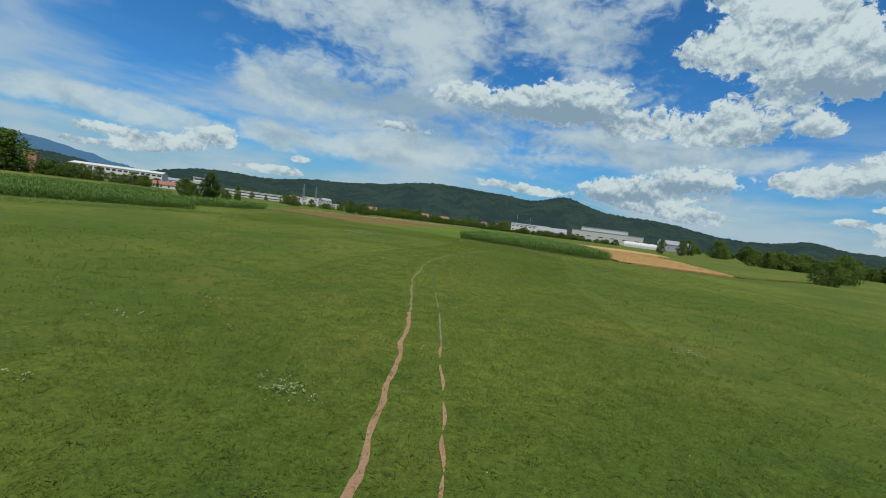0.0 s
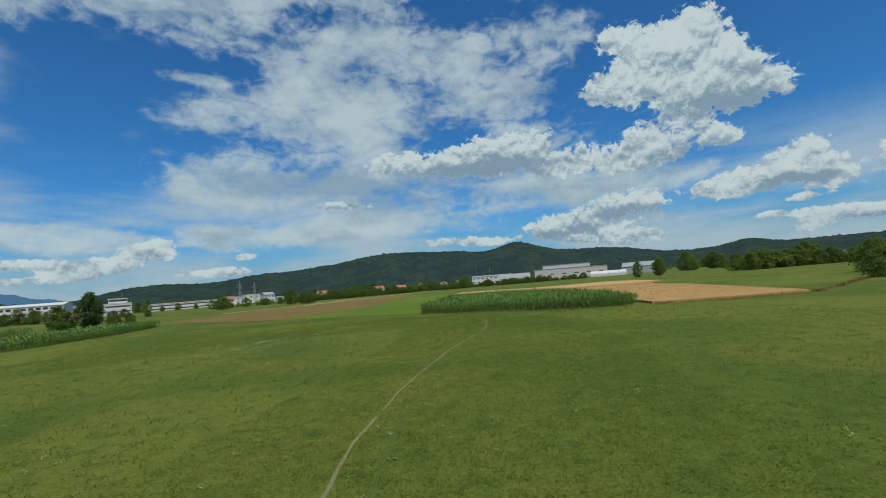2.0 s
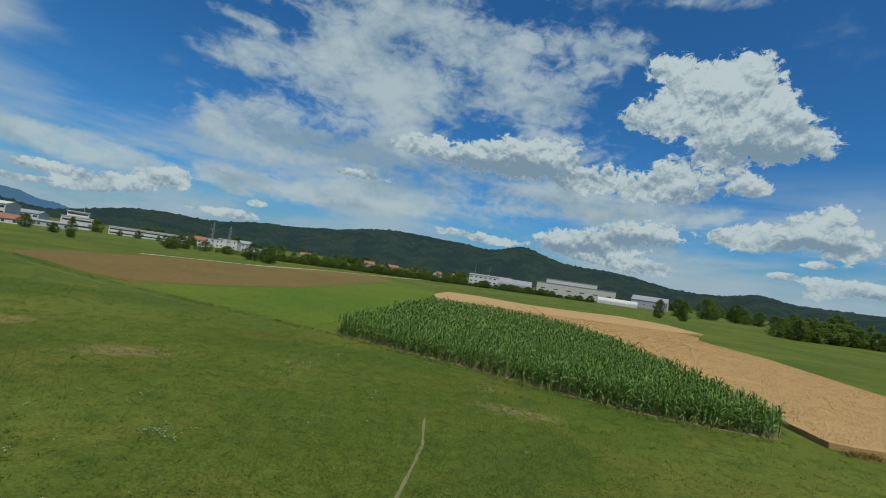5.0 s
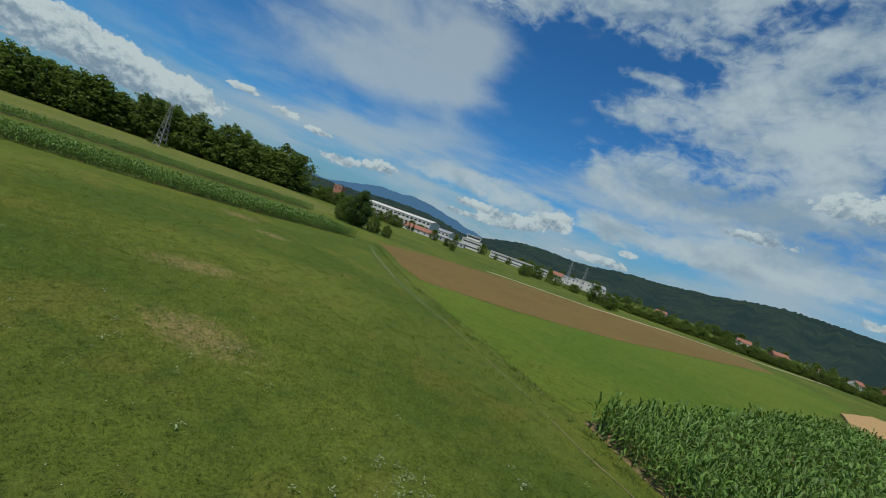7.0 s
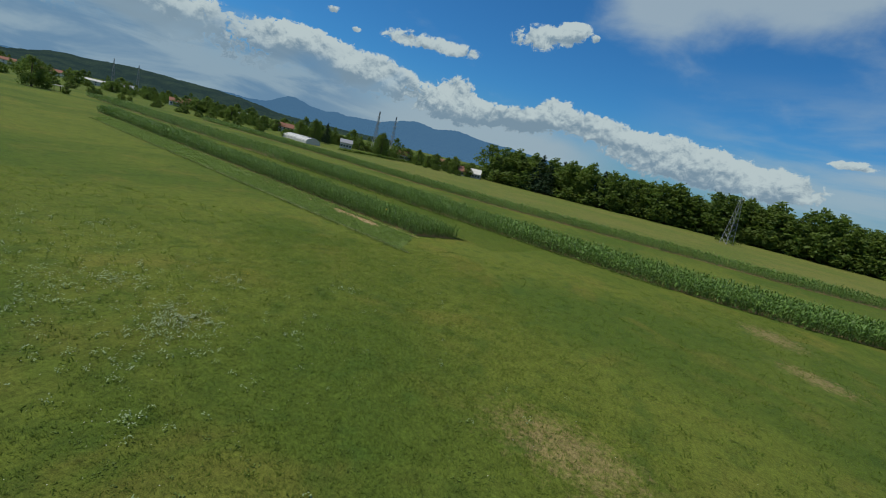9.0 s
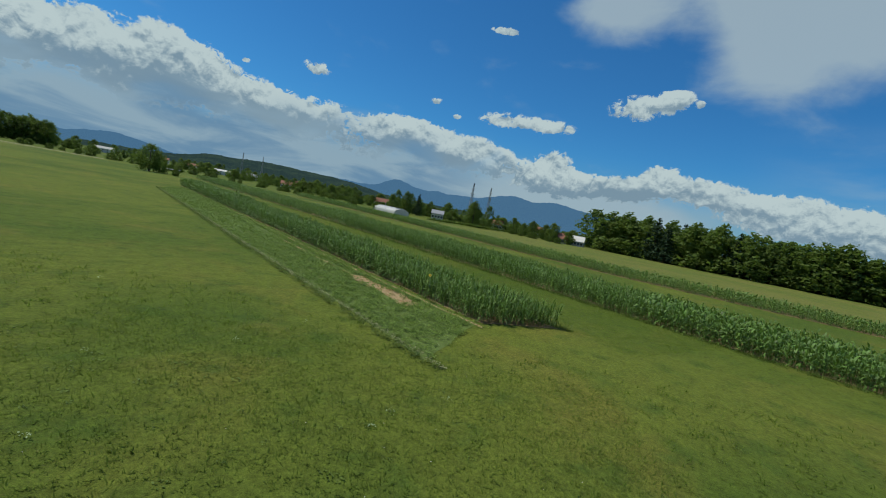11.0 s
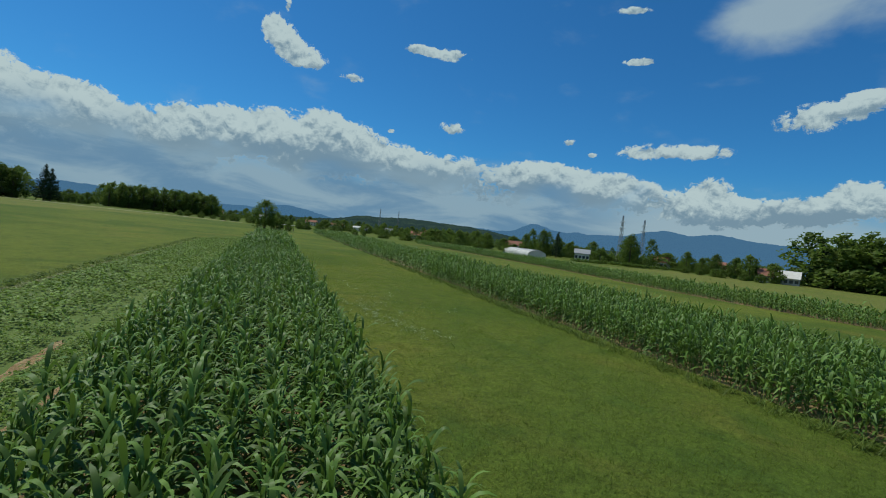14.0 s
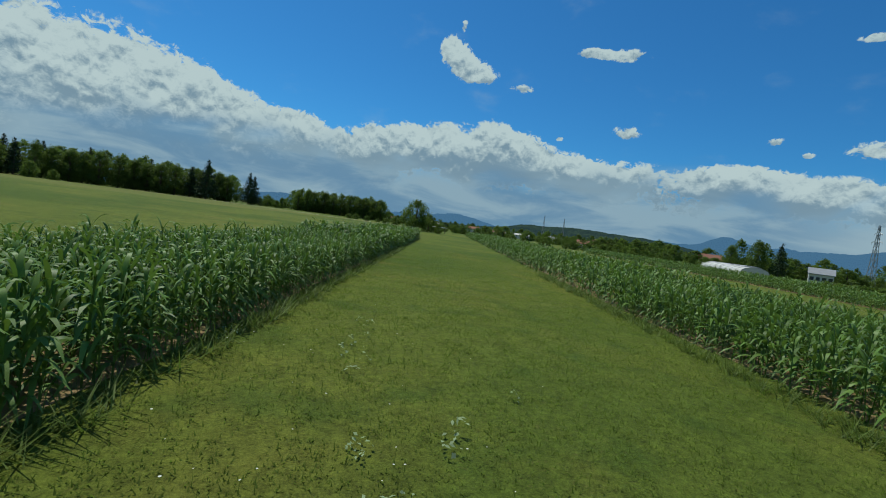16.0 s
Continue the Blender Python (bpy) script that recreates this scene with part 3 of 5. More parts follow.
CORN_A = [(4.8, 125.3), (11.4, 120.3), (18.3, 115.8), (23, 111.6), (29, 107.6), (38, 104.8), (41, 108), (42, 120), (45, 141), (46, 162), (40, 174), (30, 180), (21, 185), (18, 179), (12, 157), (7, 135)]
WHEAT_A = [(41.5, 104.5), (52, 102), (66.8, 102.5), (74, 129), (82, 156), (84, 180), (92, 192), (90, 200), (105, 208), (110, 235), (100, 252), (79, 242), (58, 240), (42, 255), (30, 255), (22, 220), (22, 187), (30, 182), (40, 176.5), (48, 164), (46.5, 141), (43, 120)]
BROWN_A = [(-66, 172), (-38.8, 152.7), (-29, 147.5), (-20, 159), (-11, 181), (9, 290), (-4, 330), (-28, 303), (-44, 253), (-63, 223), (-70, 195)]
NEAR_B = [(-61.5, 161), (-59, 137), (-61, 122), (-65, 108.6), (-73, 89), (-85.4, 59), (-97, 30), (-117, -20), (-152, -106)]
NEAR_D = [(-106, 180), (-106, 156), (-111, 135), (-114, 115), (-118, 90), (-128, 62), (-150, 18), (-190, -80)]
CORN_B = band(NEAR_B, 0.3, 12)
CORN_C = [strip(-38.6, 51.5), strip(-32.6, 53), strip(-32.6, 178), strip(-38.6, 182)]
CORN_D = band(NEAR_D, 0, 8)
CLOVER_A = [strip(-32.2, 53), strip(-24.9, 48), strip(-24.9, 150), strip(-32.2, 165)]
BARE = [(-52.2, 80.5), (-53.4, 81.2), (-51.7, 85.2), (-50.0, 88.6), (-48.4, 88.2), (-49.5, 86.1), (-50.5, 84.2)]

sheet("meadow_parcel", [(-29, 147), (-10, 132.4), (3.6, 126), (6.6, 135), (11.6, 157), (17.6, 179), (21.6, 220), (26, 258), (9.5, 292), (-10, 181), (-19, 158.5)], 0.02, BRIGHT_MEADOW, "bright green meadow parcel beside the corn", "meadow")
sheet("meadow_parcel", [(-114.5, 180), (-114.5, 157), (-119.5, 136), (-123, 115), (-127, 92), (-137, 64), (-160, 20), (-205, -30), (-330, 28), (-303, 165), (-283, 214), (-246, 250), (-130, 215)], 0.02, PALE_MEADOW, "pale dry meadow before the wood", "meadow")
sheet("brown_field", BROWN_A, 0.03, DRY_FIELD, "dry reddish-brown field on the meadow", "field")
for poly in (CORN_A, band(NEAR_B, 0.9, 12), CORN_C, CORN_D):
    sheet("soil", poly, 0.012, DARK_SOIL, "brown soil under the corn rows", "soil", 1.0, 0.15)
sheet("clover_bed", CLOVER_A, 0.010, BED, "green ground of a low crop bed", "soil", 1.0, 0.15)
sheet("dirt_road", band([(-70, 226), (-66, 233), (-44, 256), (-27, 306), (-3, 337), (30, 400), (60, 470)], -1.5, 1.5), 0.05, DUST_TRACK, "pale gravel farm track beside the brown field", "track")
sheet("meadow_parcel", [(190, -100), (60, -140), (-60, -110), (-120, -190), (-56, -252), (16, -264), (100, -280), (190, -310)], 0.02, PALE_MEADOW, "pale green meadow before a dark wood", "meadow")
sheet("dirt_road", band([(180, -330), (100, -292), (16, -276), (-56, -262), (-121, -205), (-150, -190)], -3, 3), 0.05, DUST_TRACK, "pale dusty track along the far field", "track")


def rut(line, width, pieces, amount, seed, label, material=SOIL, z=0.016):
    """A worn wheel rut; pieces: stretches (from, to) in metres along the line."""
    for a, b in pieces:
        t = np.arange(a, b + 0.4, 0.4)
        pts, d, total = along(line, t)
        r = np.random.default_rng(seed)
        w = width * (0.7 + 0.6 * r.random(len(t)))
        w[0] = w[-1] = 0.03
        side = np.stack([d[:, 1], -d[:, 0]], 1)
        poly = np.concatenate([pts + side * w[:, None] / 2, (pts - side * w[:, None] / 2)[::-1]])
        sheet("wheel_rut", [tuple(q) for q in poly], z, material, label, "track", 0.18, amount)


RUT_L = [(-1.2, -6), (-1.0, 7.8), (-0.9, 13), (-0.9, 20), (-1.4, 29), (-1.8, 35), (-1.5, 40), (-1.4, 46), (-0.6, 53), (1.4, 62), (5.2, 74), (11.2, 89), (13, 97), (13.6, 104), (12.0, 112)]
RUT_R = [(0.5, -6), (0.6, 8.2), (0.7, 11), (0.6, 17.5), (0.4, 24.5), (-0.1, 36), (-0.1, 42), (0.2, 48), (1.2, 55), (3.4, 63), (7.0, 73.5), (12.8, 88), (14.6, 97), (15.2, 104)]
rut(RUT_L, 0.17, ((0, 29),), 0.15, 1, "worn bare wheel rut in the meadow")
rut(RUT_L, 0.14, ((29, 38), (39, 62), (63, 92), (95, 109)), 0.08, 2, "faint worn wheel rut in the meadow", WORN)
rut(RUT_R, 0.10, ((0, 6.2), (6.6, 9.1), (9.6, 11.6), (12.1, 14.2), (14.6, 15.9), (16.5, 18), (18.9, 21), (22, 24)), 0.13, 3, "worn patchy wheel rut in the meadow")
rut(RUT_R, 0.07, ((24, 30), (31, 36)), 0.08, 4, "faint worn wheel rut in the meadow", WORN)
rut(RUT_R, 0.24, ((24, 34), (34.5, 52), (53, 76), (78, 100)), 0.10, 5, "deeper green wheel groove in the meadow", DARK_GRASS, 0.010)
PATH = [(-60, 163.5), (-45, 152), (-25.2, 138.6), (-10.2, 131), (1.6, 124.0), (11.0, 118.2), (17.6, 113.6), (26, 107)]
rut(PATH, 1.3, ((6, 58),), 0.25, 16, "longer dark green grass along the trodden path", DARK_GRASS, 0.0255)
rut(PATH, 0.20, ((14, 40),), 0.09, 6, "trodden path across the meadow to the corn", WORN, 0.032)
rut(PATH, 0.10, ((41, 48), (49, 57), (57.6, 66), (67, 74), (75, 96)), 0.14, 6, "trodden bare path across the meadow to the corn", WORN, 0.032)
rut([(x + 1.0, y + 1.6) for x, y in PATH], 0.10, ((38, 52), (54, 72)), 0.08, 7, "trodden path across the meadow to the corn", WORN, 0.032)
sheet("bare_patch", BARE, 0.017, STUBBLE, "bare soil patch with straw litter beside the corn", "soil", 0.2, 0.5)
SIDE_RUT = [strip(-31.9, 52), strip(-31.7, 80), strip(-31.9, 130)]
rut(SIDE_RUT, 0.22, ((0, 9), (9.4, 19), (19.5, 30), (31, 50), (52, 70)), 0.16, 8, "bare soil rut beside the corn strip", STUBBLE)
rut([strip(-30.3, 60), strip(-30.2, 95)], 0.3, ((2, 8), (9, 14), (16, 24)), 0.12, 9, "bare soil rut in the low crop bed", STUBBLE)


# ---- crops ----
def blade(length, width, rise, droop, power, segs, az, z0, twist=0.0):
    """One arching leaf as a ribbon of quads: it climbs, then bends over."""
    t = np.linspace(0, 1, segs + 1)
    out = length * (0.55 * t + 0.45 * t ** 2)
    up = rise * t - droop * t ** power
    w = width * np.sqrt(np.clip(1.02 - t ** 2.2, 0.0, 1)) * (0.4 + 0.6 * np.minimum(1, t * 4)) / 2
    c, s = math.cos(az), math.sin(az)
    tw = twist * t
    v = np.concatenate([np.stack([out * c - k * w * s * np.cos(tw), out * s + k * w * c * np.cos(tw), z0 + up + k * w * np.sin(tw)], 1) for k in (1, -1)])
    n = segs + 1
    return v, np.array([(i, i + 1, n + i + 1, n + i) for i in range(segs)])


def corn_plant(seed, leaves, segs, width):
    """A stalk with leaves in two ranks: the lower ones arch over and hang, the topmost stand up in a whorl."""
    r = np.random.default_rng(seed)
    pieces = []
    a0 = r.uniform(0, 6.28)
    for i in range(leaves):
        top = i / (leaves - 1)
        h = 0.15 + 1.32 * top
        k = 1 - abs(top - 0.5) * 0.5
        ln = 0.74 * k * r.uniform(0.8, 1.15) * (1.0 - 0.42 * top)
        rise = (0.50 + 0.30 * top) * r.uniform(0.8, 1.2)
        drop = rise * r.uniform(0.7, 1.4) * (1.15 - 0.6 * top)
        pieces.append(blade(ln, width * k, rise, drop, r.uniform(1.8, 2.8), segs, a0 + math.pi * i + r.normal(0, 0.45), h, r.normal(0, 0.55)))
    for a in (0, 2.1, 4.2):
        v = np.array([[0.016 * math.cos(a + k), 0.016 * math.sin(a + k), z] for z in (0, 1.55) for k in (0, 2.1)])
        pieces.append((v, np.array([(0, 1, 3, 2)])))
    return joined(pieces)


def grow(poly, heading, row, step, seed):
    """Plants in rows along a heading, inside an outline."""
    r = np.random.default_rng(seed)
    d = np.array([math.cos(heading), math.sin(heading)])
    e = np.array([-d[1], d[0]])
    p = np.array(poly)
    a, b = p @ d, p @ e
    i, j = np.meshgrid(np.arange(a.min(), a.max(), step), np.arange(b.min() + 0.1, b.max(), row))
    i = i.ravel() + r.normal(0, step * 0.3, i.size)
    j = j.ravel() + r.normal(0, 0.05, j.size)
    q = i[:, None] * d + j[:, None] * e
    q = q[inside(q, poly)]
    return q[r.random(len(q)) > 0.03]


def crop(name, q, templates, material, label, category, height, seed, kind="stuff", z=0.0):
    """A stand of plants as one mesh."""
    r = np.random.default_rng(seed)
    pick = r.integers(0, len(templates), len(q))
    x, y = q[:, 0], q[:, 1]
    wave = np.sin(x * 0.31 + seed) * np.cos(y * 0.23) * 0.5 + np.sin(x * 0.13 - y * 0.17 + 2 * seed) * 0.5
    pieces = []
    for k, t in enumerate(templates):
        m = pick == k
        n = m.sum()
        if n:
            where = np.concatenate([q[m], np.full((n, 1), z)], 1)
            pieces.append(strew(t, where, r.uniform(0, 6.28, n), height * (1 + 0.07 * wave[m]) * r.normal(1, 0.11, n), r.normal(0, 0.08, (n, 2))))
    v, f = joined(pieces)
    return tagged(new(name, mesh_from(name, v, f, [material], smooth=True)), label, category, kind=kind)


CORN_NEAR = [corn_plant(i, 13, 5, 0.098) for i in range(7)]
CORN_MID = [corn_plant(20 + i, 11, 4, 0.115) for i in range(5)]
CORN_LOW = [corn_plant(40 + i, 6, 3, 0.2) for i in range(4)]
U_HEAD = math.atan2(U.y, U.x)

q = grow(CORN_C, U_HEAD, 0.70, 0.18, 1)
m = q[:, 1] > 28
crop("corn_field", q[m], CORN_NEAR, CORN, "strip of tall green corn with arching leaves", "corn", 0.88, 1)
crop("corn_field", q[~m], CORN_LOW, CORN, "far end of a green corn strip", "corn", 1.0, 2)
q = grow(CORN_B, U_HEAD, 0.72, 0.26, 3)
m = (q[:, 1] > 42) & (q[:, 1] < 100)
crop("corn_field", q[m], CORN_MID, CORN, "strip of tall green corn along the grass lane", "corn", 0.94, 3)
m2 = ~m & ((q[:, 1] > 60) | (np.random.default_rng(8).random(len(q)) < 0.5))
crop("corn_field", q[m2], CORN_LOW, CORN, "strip of green corn beside the meadow", "corn", 1.0, 4)
q = grow(CORN_A, math.radians(75), 0.72, 0.26, 5)
m = q[:, 1] < 131
m3 = ~m & (np.random.default_rng(4).random(len(q)) < 0.7)
crop("corn_field", q[m], CORN_MID, CORN, "block of tall green corn beside ripe wheat", "corn", 1.02, 5)
crop("corn_field", q[m3], CORN_LOW, CORN, "far part of a block of green corn", "corn", 1.02, 7)
q = grow(CORN_D, U_HEAD, 0.75, 0.45, 6)
crop("corn_field", q, CORN_LOW, CORN, "narrow strip of green corn in front of the wood", "corn", 1.0, 6)


def tuft(seed, blades, length, spread, width):
    """A few thin blades of grass, each a single narrow triangle."""
    r = np.random.default_rng(seed)
    vs, fs = [], []
    for i in range(blades):
        a, ln = r.uniform(0, 6.28), length * r.uniform(0.5, 1.2)
        x, y = r.normal(0, spread, 2)
        lean = r.uniform(0.6, 1.9) * ln
        w = width * r.uniform(0.7, 1.3)
        c, s = math.cos(a), math.sin(a)
        vs += [(x - w * s, y + w * c, 0), (x + w * s, y - w * c, 0), (x + lean * c, y + lean * s, ln)]
        fs.append((3 * i, 3 * i + 1, 3 * i + 2))
    return np.array(vs), np.array(fs)


def scatter(poly, per_m2, seed):
    r = np.random.default_rng(seed)
    p = np.array(poly)
    lo, hi = p.min(0), p.max(0)
    n = int(per_m2 * np.prod(hi - lo))
    q = lo + r.random((n, 2)) * (hi - lo)
    return q[inside(q, poly)]


def clear(q, polys):
    for p in polys:
        q = q[~inside(q, p)]
    return q


def thin(q, line, width):
    """Keeps a worn line free of tufts."""
    pts, _, n = along(line, np.arange(0, 115, 0.5))
    keep = np.ones(len(q), bool)
    for i in range(0, len(q), 20000):
        d = np.sqrt(((q[i:i + 20000, None, :] - pts[None]) ** 2).sum(-1)).min(1)
        keep[i:i + 20000] = d > width
    return q[keep]


TRAMLINES = ([(38, 222), (35.6, 195)], [(50, 224), (47.6, 199)], [(57.6, 232), (52, 202)], [(59, 196), (64, 187), (69, 176), (71, 160)], [(67, 184), (71.5, 176), (70.5, 166), (66, 146)])


# wheat: a dense stand with ears over a body of straw
def wheat():
    bm = bmesh.new()
    edge = ragged(WHEAT_A, 1.2, 0.35)
    top = [bm.verts.new((x, y, 0.42)) for x, y in edge]
    low = [bm.verts.new((x, y, 0)) for x, y in edge]
    bm.faces.new(top)
    n = len(edge)
    for i in range(n):
        bm.faces.new((low[i], low[(i + 1) % n], top[(i + 1) % n], top[i]))
    bmesh.ops.recalc_face_normals(bm, faces=bm.faces)
    me = bpy.data.meshes.new("wheat_field")
    bm.to_mesh(me), bm.free()
    me.materials.append(WHEAT)
    tagged(new("wheat_field", me), "field of ripe golden wheat beside the corn", "wheat", kind="stuff")
    q = scatter([p for p in WHEAT_A], 6.0, 31)
    q = q[q[:, 1] < 200]
    for line in TRAMLINES:
        q = thin(q, line, 0.55)
    crop("wheat_ears", q, [tuft(60 + i, 8, 0.20, 0.24, 0.018) for i in range(4)], WHEAT_EAR, "ripe golden wheat ears above the stand", "wheat", 1.0, 32, z=0.36)


wheat()
for line in TRAMLINES:
    rut(line, 0.5, ((0.5, 34),), 0.12, 11, "dark tramline pressed into the wheat", TRAMPLED, 0.432)
q = scatter(BROWN_A, 0.8, 33)
q = q[q[:, 1] < 260]
crop("dry_grass", q, [tuft(65 + i, 6, 0.12, 0.3, 0.03) for i in range(3)], DRY_FIELD, "dry brown grass of the brown field", "grass", 1.0, 34)

# low leafy crop beside the corn
def leafy(seed, leaves, radius, high, size):
    r = np.random.default_rng(seed)
    vs, fs = [], []
    for i in range(leaves):
        a, d = r.uniform(0, 6.28), radius * math.sqrt(r.random())
        p = np.array([d * math.cos(a), d * math.sin(a), high * (1 - (d / radius) ** 2 * 0.6) * r.uniform(0.4, 1.0)])
        u = r.normal(0, 1, 3) * (1, 1, 0.35)
        u /= np.linalg.norm(u)
        w = np.cross(u, (r.normal(0, 0.35), r.normal(0, 0.35), 1))
        k = size * r.uniform(0.7, 1.3)
        vs += [p - u * k, p + w * k * 0.55, p + u * k + np.array([0, 0, -k * 0.3]), p - w * k * 0.55]
        fs.append((4 * i, 4 * i + 1, 4 * i + 2, 4 * i + 3))
    return np.array(vs), np.array(fs)


q = clear(scatter(CLOVER_A, 18.0, 41), [BARE, band([strip(-24.9, 40), strip(-24.9, 160)], -0.5, 0.3)])
q = thin(thin(q, SIDE_RUT, 0.42), [strip(-30.3, 60), strip(-30.2, 95)], 0.30)
r = np.random.default_rng(90)
q = q[r.random(len(q)) < 0.80 + 0.30 * np.sin(q[:, 0] * 1.7 + np.sin(q[:, 1] * 0.9) * 2) * np.cos(q[:, 1] * 1.3)]
m = q[:, 1] > 62
crop("clover_bed", q[m], [leafy(70 + i, 26, 0.26, 0.28, 0.046) for i in range(6)], CLOVER, "low bed of leafy green clover beside the corn", "clover", 1.0, 42)
q = q[~m][::2]
crop("clover_bed", q, [leafy(75 + i, 12, 0.36, 0.28, 0.085) for i in range(4)], CLOVER, "far end of a low bed of green clover", "clover", 1.0, 40)
q = scatter(BARE, 9.0, 65)
crop("straw_litter", q, [tuft(140 + i, 7, 0.05, 0.12, 0.012) for i in range(3)], STUBBLE, "short straw stubble on the bare patch", "straw", 1.0, 66)
q = scatter(BARE, 3.5, 67)
crop("weeds", q, [leafy(145 + i, 9, 0.14, 0.12, 0.05) for i in range(3)], CLOVER, "small weeds on the bare patch", "weeds", 1.0, 68)
EDGE = [strip(-24.9, 47), strip(-24.7, 80), strip(-24.9, 150)]
q = scatter(band(EDGE, 0.0, 0.34), 30, 43)
crop("bleached_grass", q, [leafy(80 + i, 14, 0.14, 0.14, 0.034) for i in range(3)], STRAW, "bleached grass border along the clover bed", "grass", 1.0, 44)
q = scatter(band(EDGE, -0.62, -0.02), 15, 45)
crop("weeds", q, [leafy(85 + i, 14, 0.18, 0.36, 0.045) for i in range(3)], WEEDS, "dark weeds along the clover bed", "weeds", 1.0, 46)

# brown dry grass along the near edge of the wheat and on past its corner
EDGE_W = [(41.5, 103.6), (52, 101.0), (67, 101.2), (78, 108), (92, 118), (104, 125)]
rut(EDGE_W, 0.9, ((0.5, 34),), 0.4, 21, "strip of dry brown grass along the wheat", DRY_FIELD, 0.018)
q = scatter(band(EDGE_W, -0.7, 0.6), 5, 82)
crop("dry_grass", q, [tuft(180 + i, 8, 0.45, 0.15, 0.02) for i in range(3)], DRY_FIELD, "tall dry brown grass along the wheat", "grass", 1.0, 83)

# weeds at the feet of the corn
LANE_L, LANE_R = [strip(-38.9, 51), strip(-38.9, 140)], [(-61, 122), (-65, 108.6), (-73, 89), (-85.4, 59), (-97, 30)]
q = np.concatenate([scatter(band(LANE_R, -0.5, 0.35), 12, 47), scatter(band(LANE_L, -0.1, 0.5), 14, 48), scatter(band([(4, 124.6), (11, 119.6), (18, 115), (29, 106.8), (38, 104)], -0.4, 0.6), 5, 49)])
crop("weeds", q, [tuft(90 + i, 9, 0.42, 0.1, 0.012) for i in range(3)], WEEDS, "tall weeds and grass at the feet of the corn", "weeds", 1.0, 50)

# longer dark grass beside the path, and weeds over the bare ruts
q = np.concatenate([scatter(band(PATH[:5], -2.4, -1.6), 4, 57), scatter(band(PATH[:5], -1.1, -0.8), 3, 58)])
crop("long_grass", q, [tuft(130 + i, 8, 0.36, 0.16, 0.016) for i in range(4)], WEEDS, "longer dark grass beside the path", "grass", 1.0, 59)
q = thin(scatter(band(SIDE_RUT, -1.2, 0.75), 9, 63), SIDE_RUT, 0.10)
crop("weeds", q, [leafy(88 + i, 9, 0.16, 0.2, 0.06) for i in range(3)], CLOVER, "small weeds on bare soil beside the corn", "weeds", 1.0, 64)

# meadow blades where the way passes low, thinner further out
FIELDS = [CORN_A, CORN_B, CORN_C, CLOVER_A, WHEAT_A, BROWN_A]
NEAR_WAY = band([(0, 2), (0.6, 17), (1.2, 34), (3.5, 52), (10, 76), (13, 92), (10, 104), (0, 110), (-14, 107), (-40, 92)], -11, 11)
LANE = [strip(-38.7, 46), strip(-38.7, 150), strip(-52.2, 150), strip(-52.2, 46)]
q = clear(scatter(NEAR_WAY, 14, 51), FIELDS)
q = thin(thin(q, RUT_L, 0.2), RUT_R, 0.13)
crop("meadow_grass", q, [tuft(100 + i, 6, 0.085, 0.12, 0.012) for i in range(6)], BLADES, "short green meadow grass", "grass", 1.0, 52)
q = clear(scatter(LANE, 20, 53), FIELDS)
q = q[np.random.default_rng(9).random(len(q)) < np.clip((q[:, 1] - 0) / 45, 0.03, 1)]
crop("meadow_grass", q, [tuft(110 + i, 6, 0.06, 0.11, 0.009) for i in range(6)], BLADES, "short green grass of the lane between corn strips", "grass", 1.0, 54)
r = np.random.default_rng(77)
q = clear(scatter(band([(0, 2), (0.6, 17), (1.2, 34), (3.5, 52), (10, 76), (13, 92), (10, 104), (0, 110), (-14, 107), (-40, 92)], -24, 24), 0.9, 78), FIELDS)
q = thin(thin(q, RUT_L, 0.3), RUT_R, 0.25)
wave = np.sin(q[:, 0] * 0.45) * np.cos(q[:, 1] * 0.37 + 1) + np.sin(q[:, 0] * 0.17 + q[:, 1] * 0.21)
q = q[r.random(len(q)) < 0.5 + 0.35 * wave]
crop("meadow_weeds", q[::2], [leafy(170 + i, 12, 0.15, 0.07, 0.036) for i in range(4)], WEEDS, "low leafy weeds in the meadow grass", "weeds", 1.0, 79)
WIDE = [(-40, 0), (45, 0), (50, 95), (0, 135), (-60, 135), (-48, 100), (-30, 60)]
q = clear(scatter(WIDE, 1.6, 55), FIELDS + [NEAR_WAY])
crop("meadow_grass", q, [tuft(120 + i, 6, 0.16, 0.2, 0.022) for i in range(5)], BLADES, "green meadow grass", "grass", 1.0, 56)


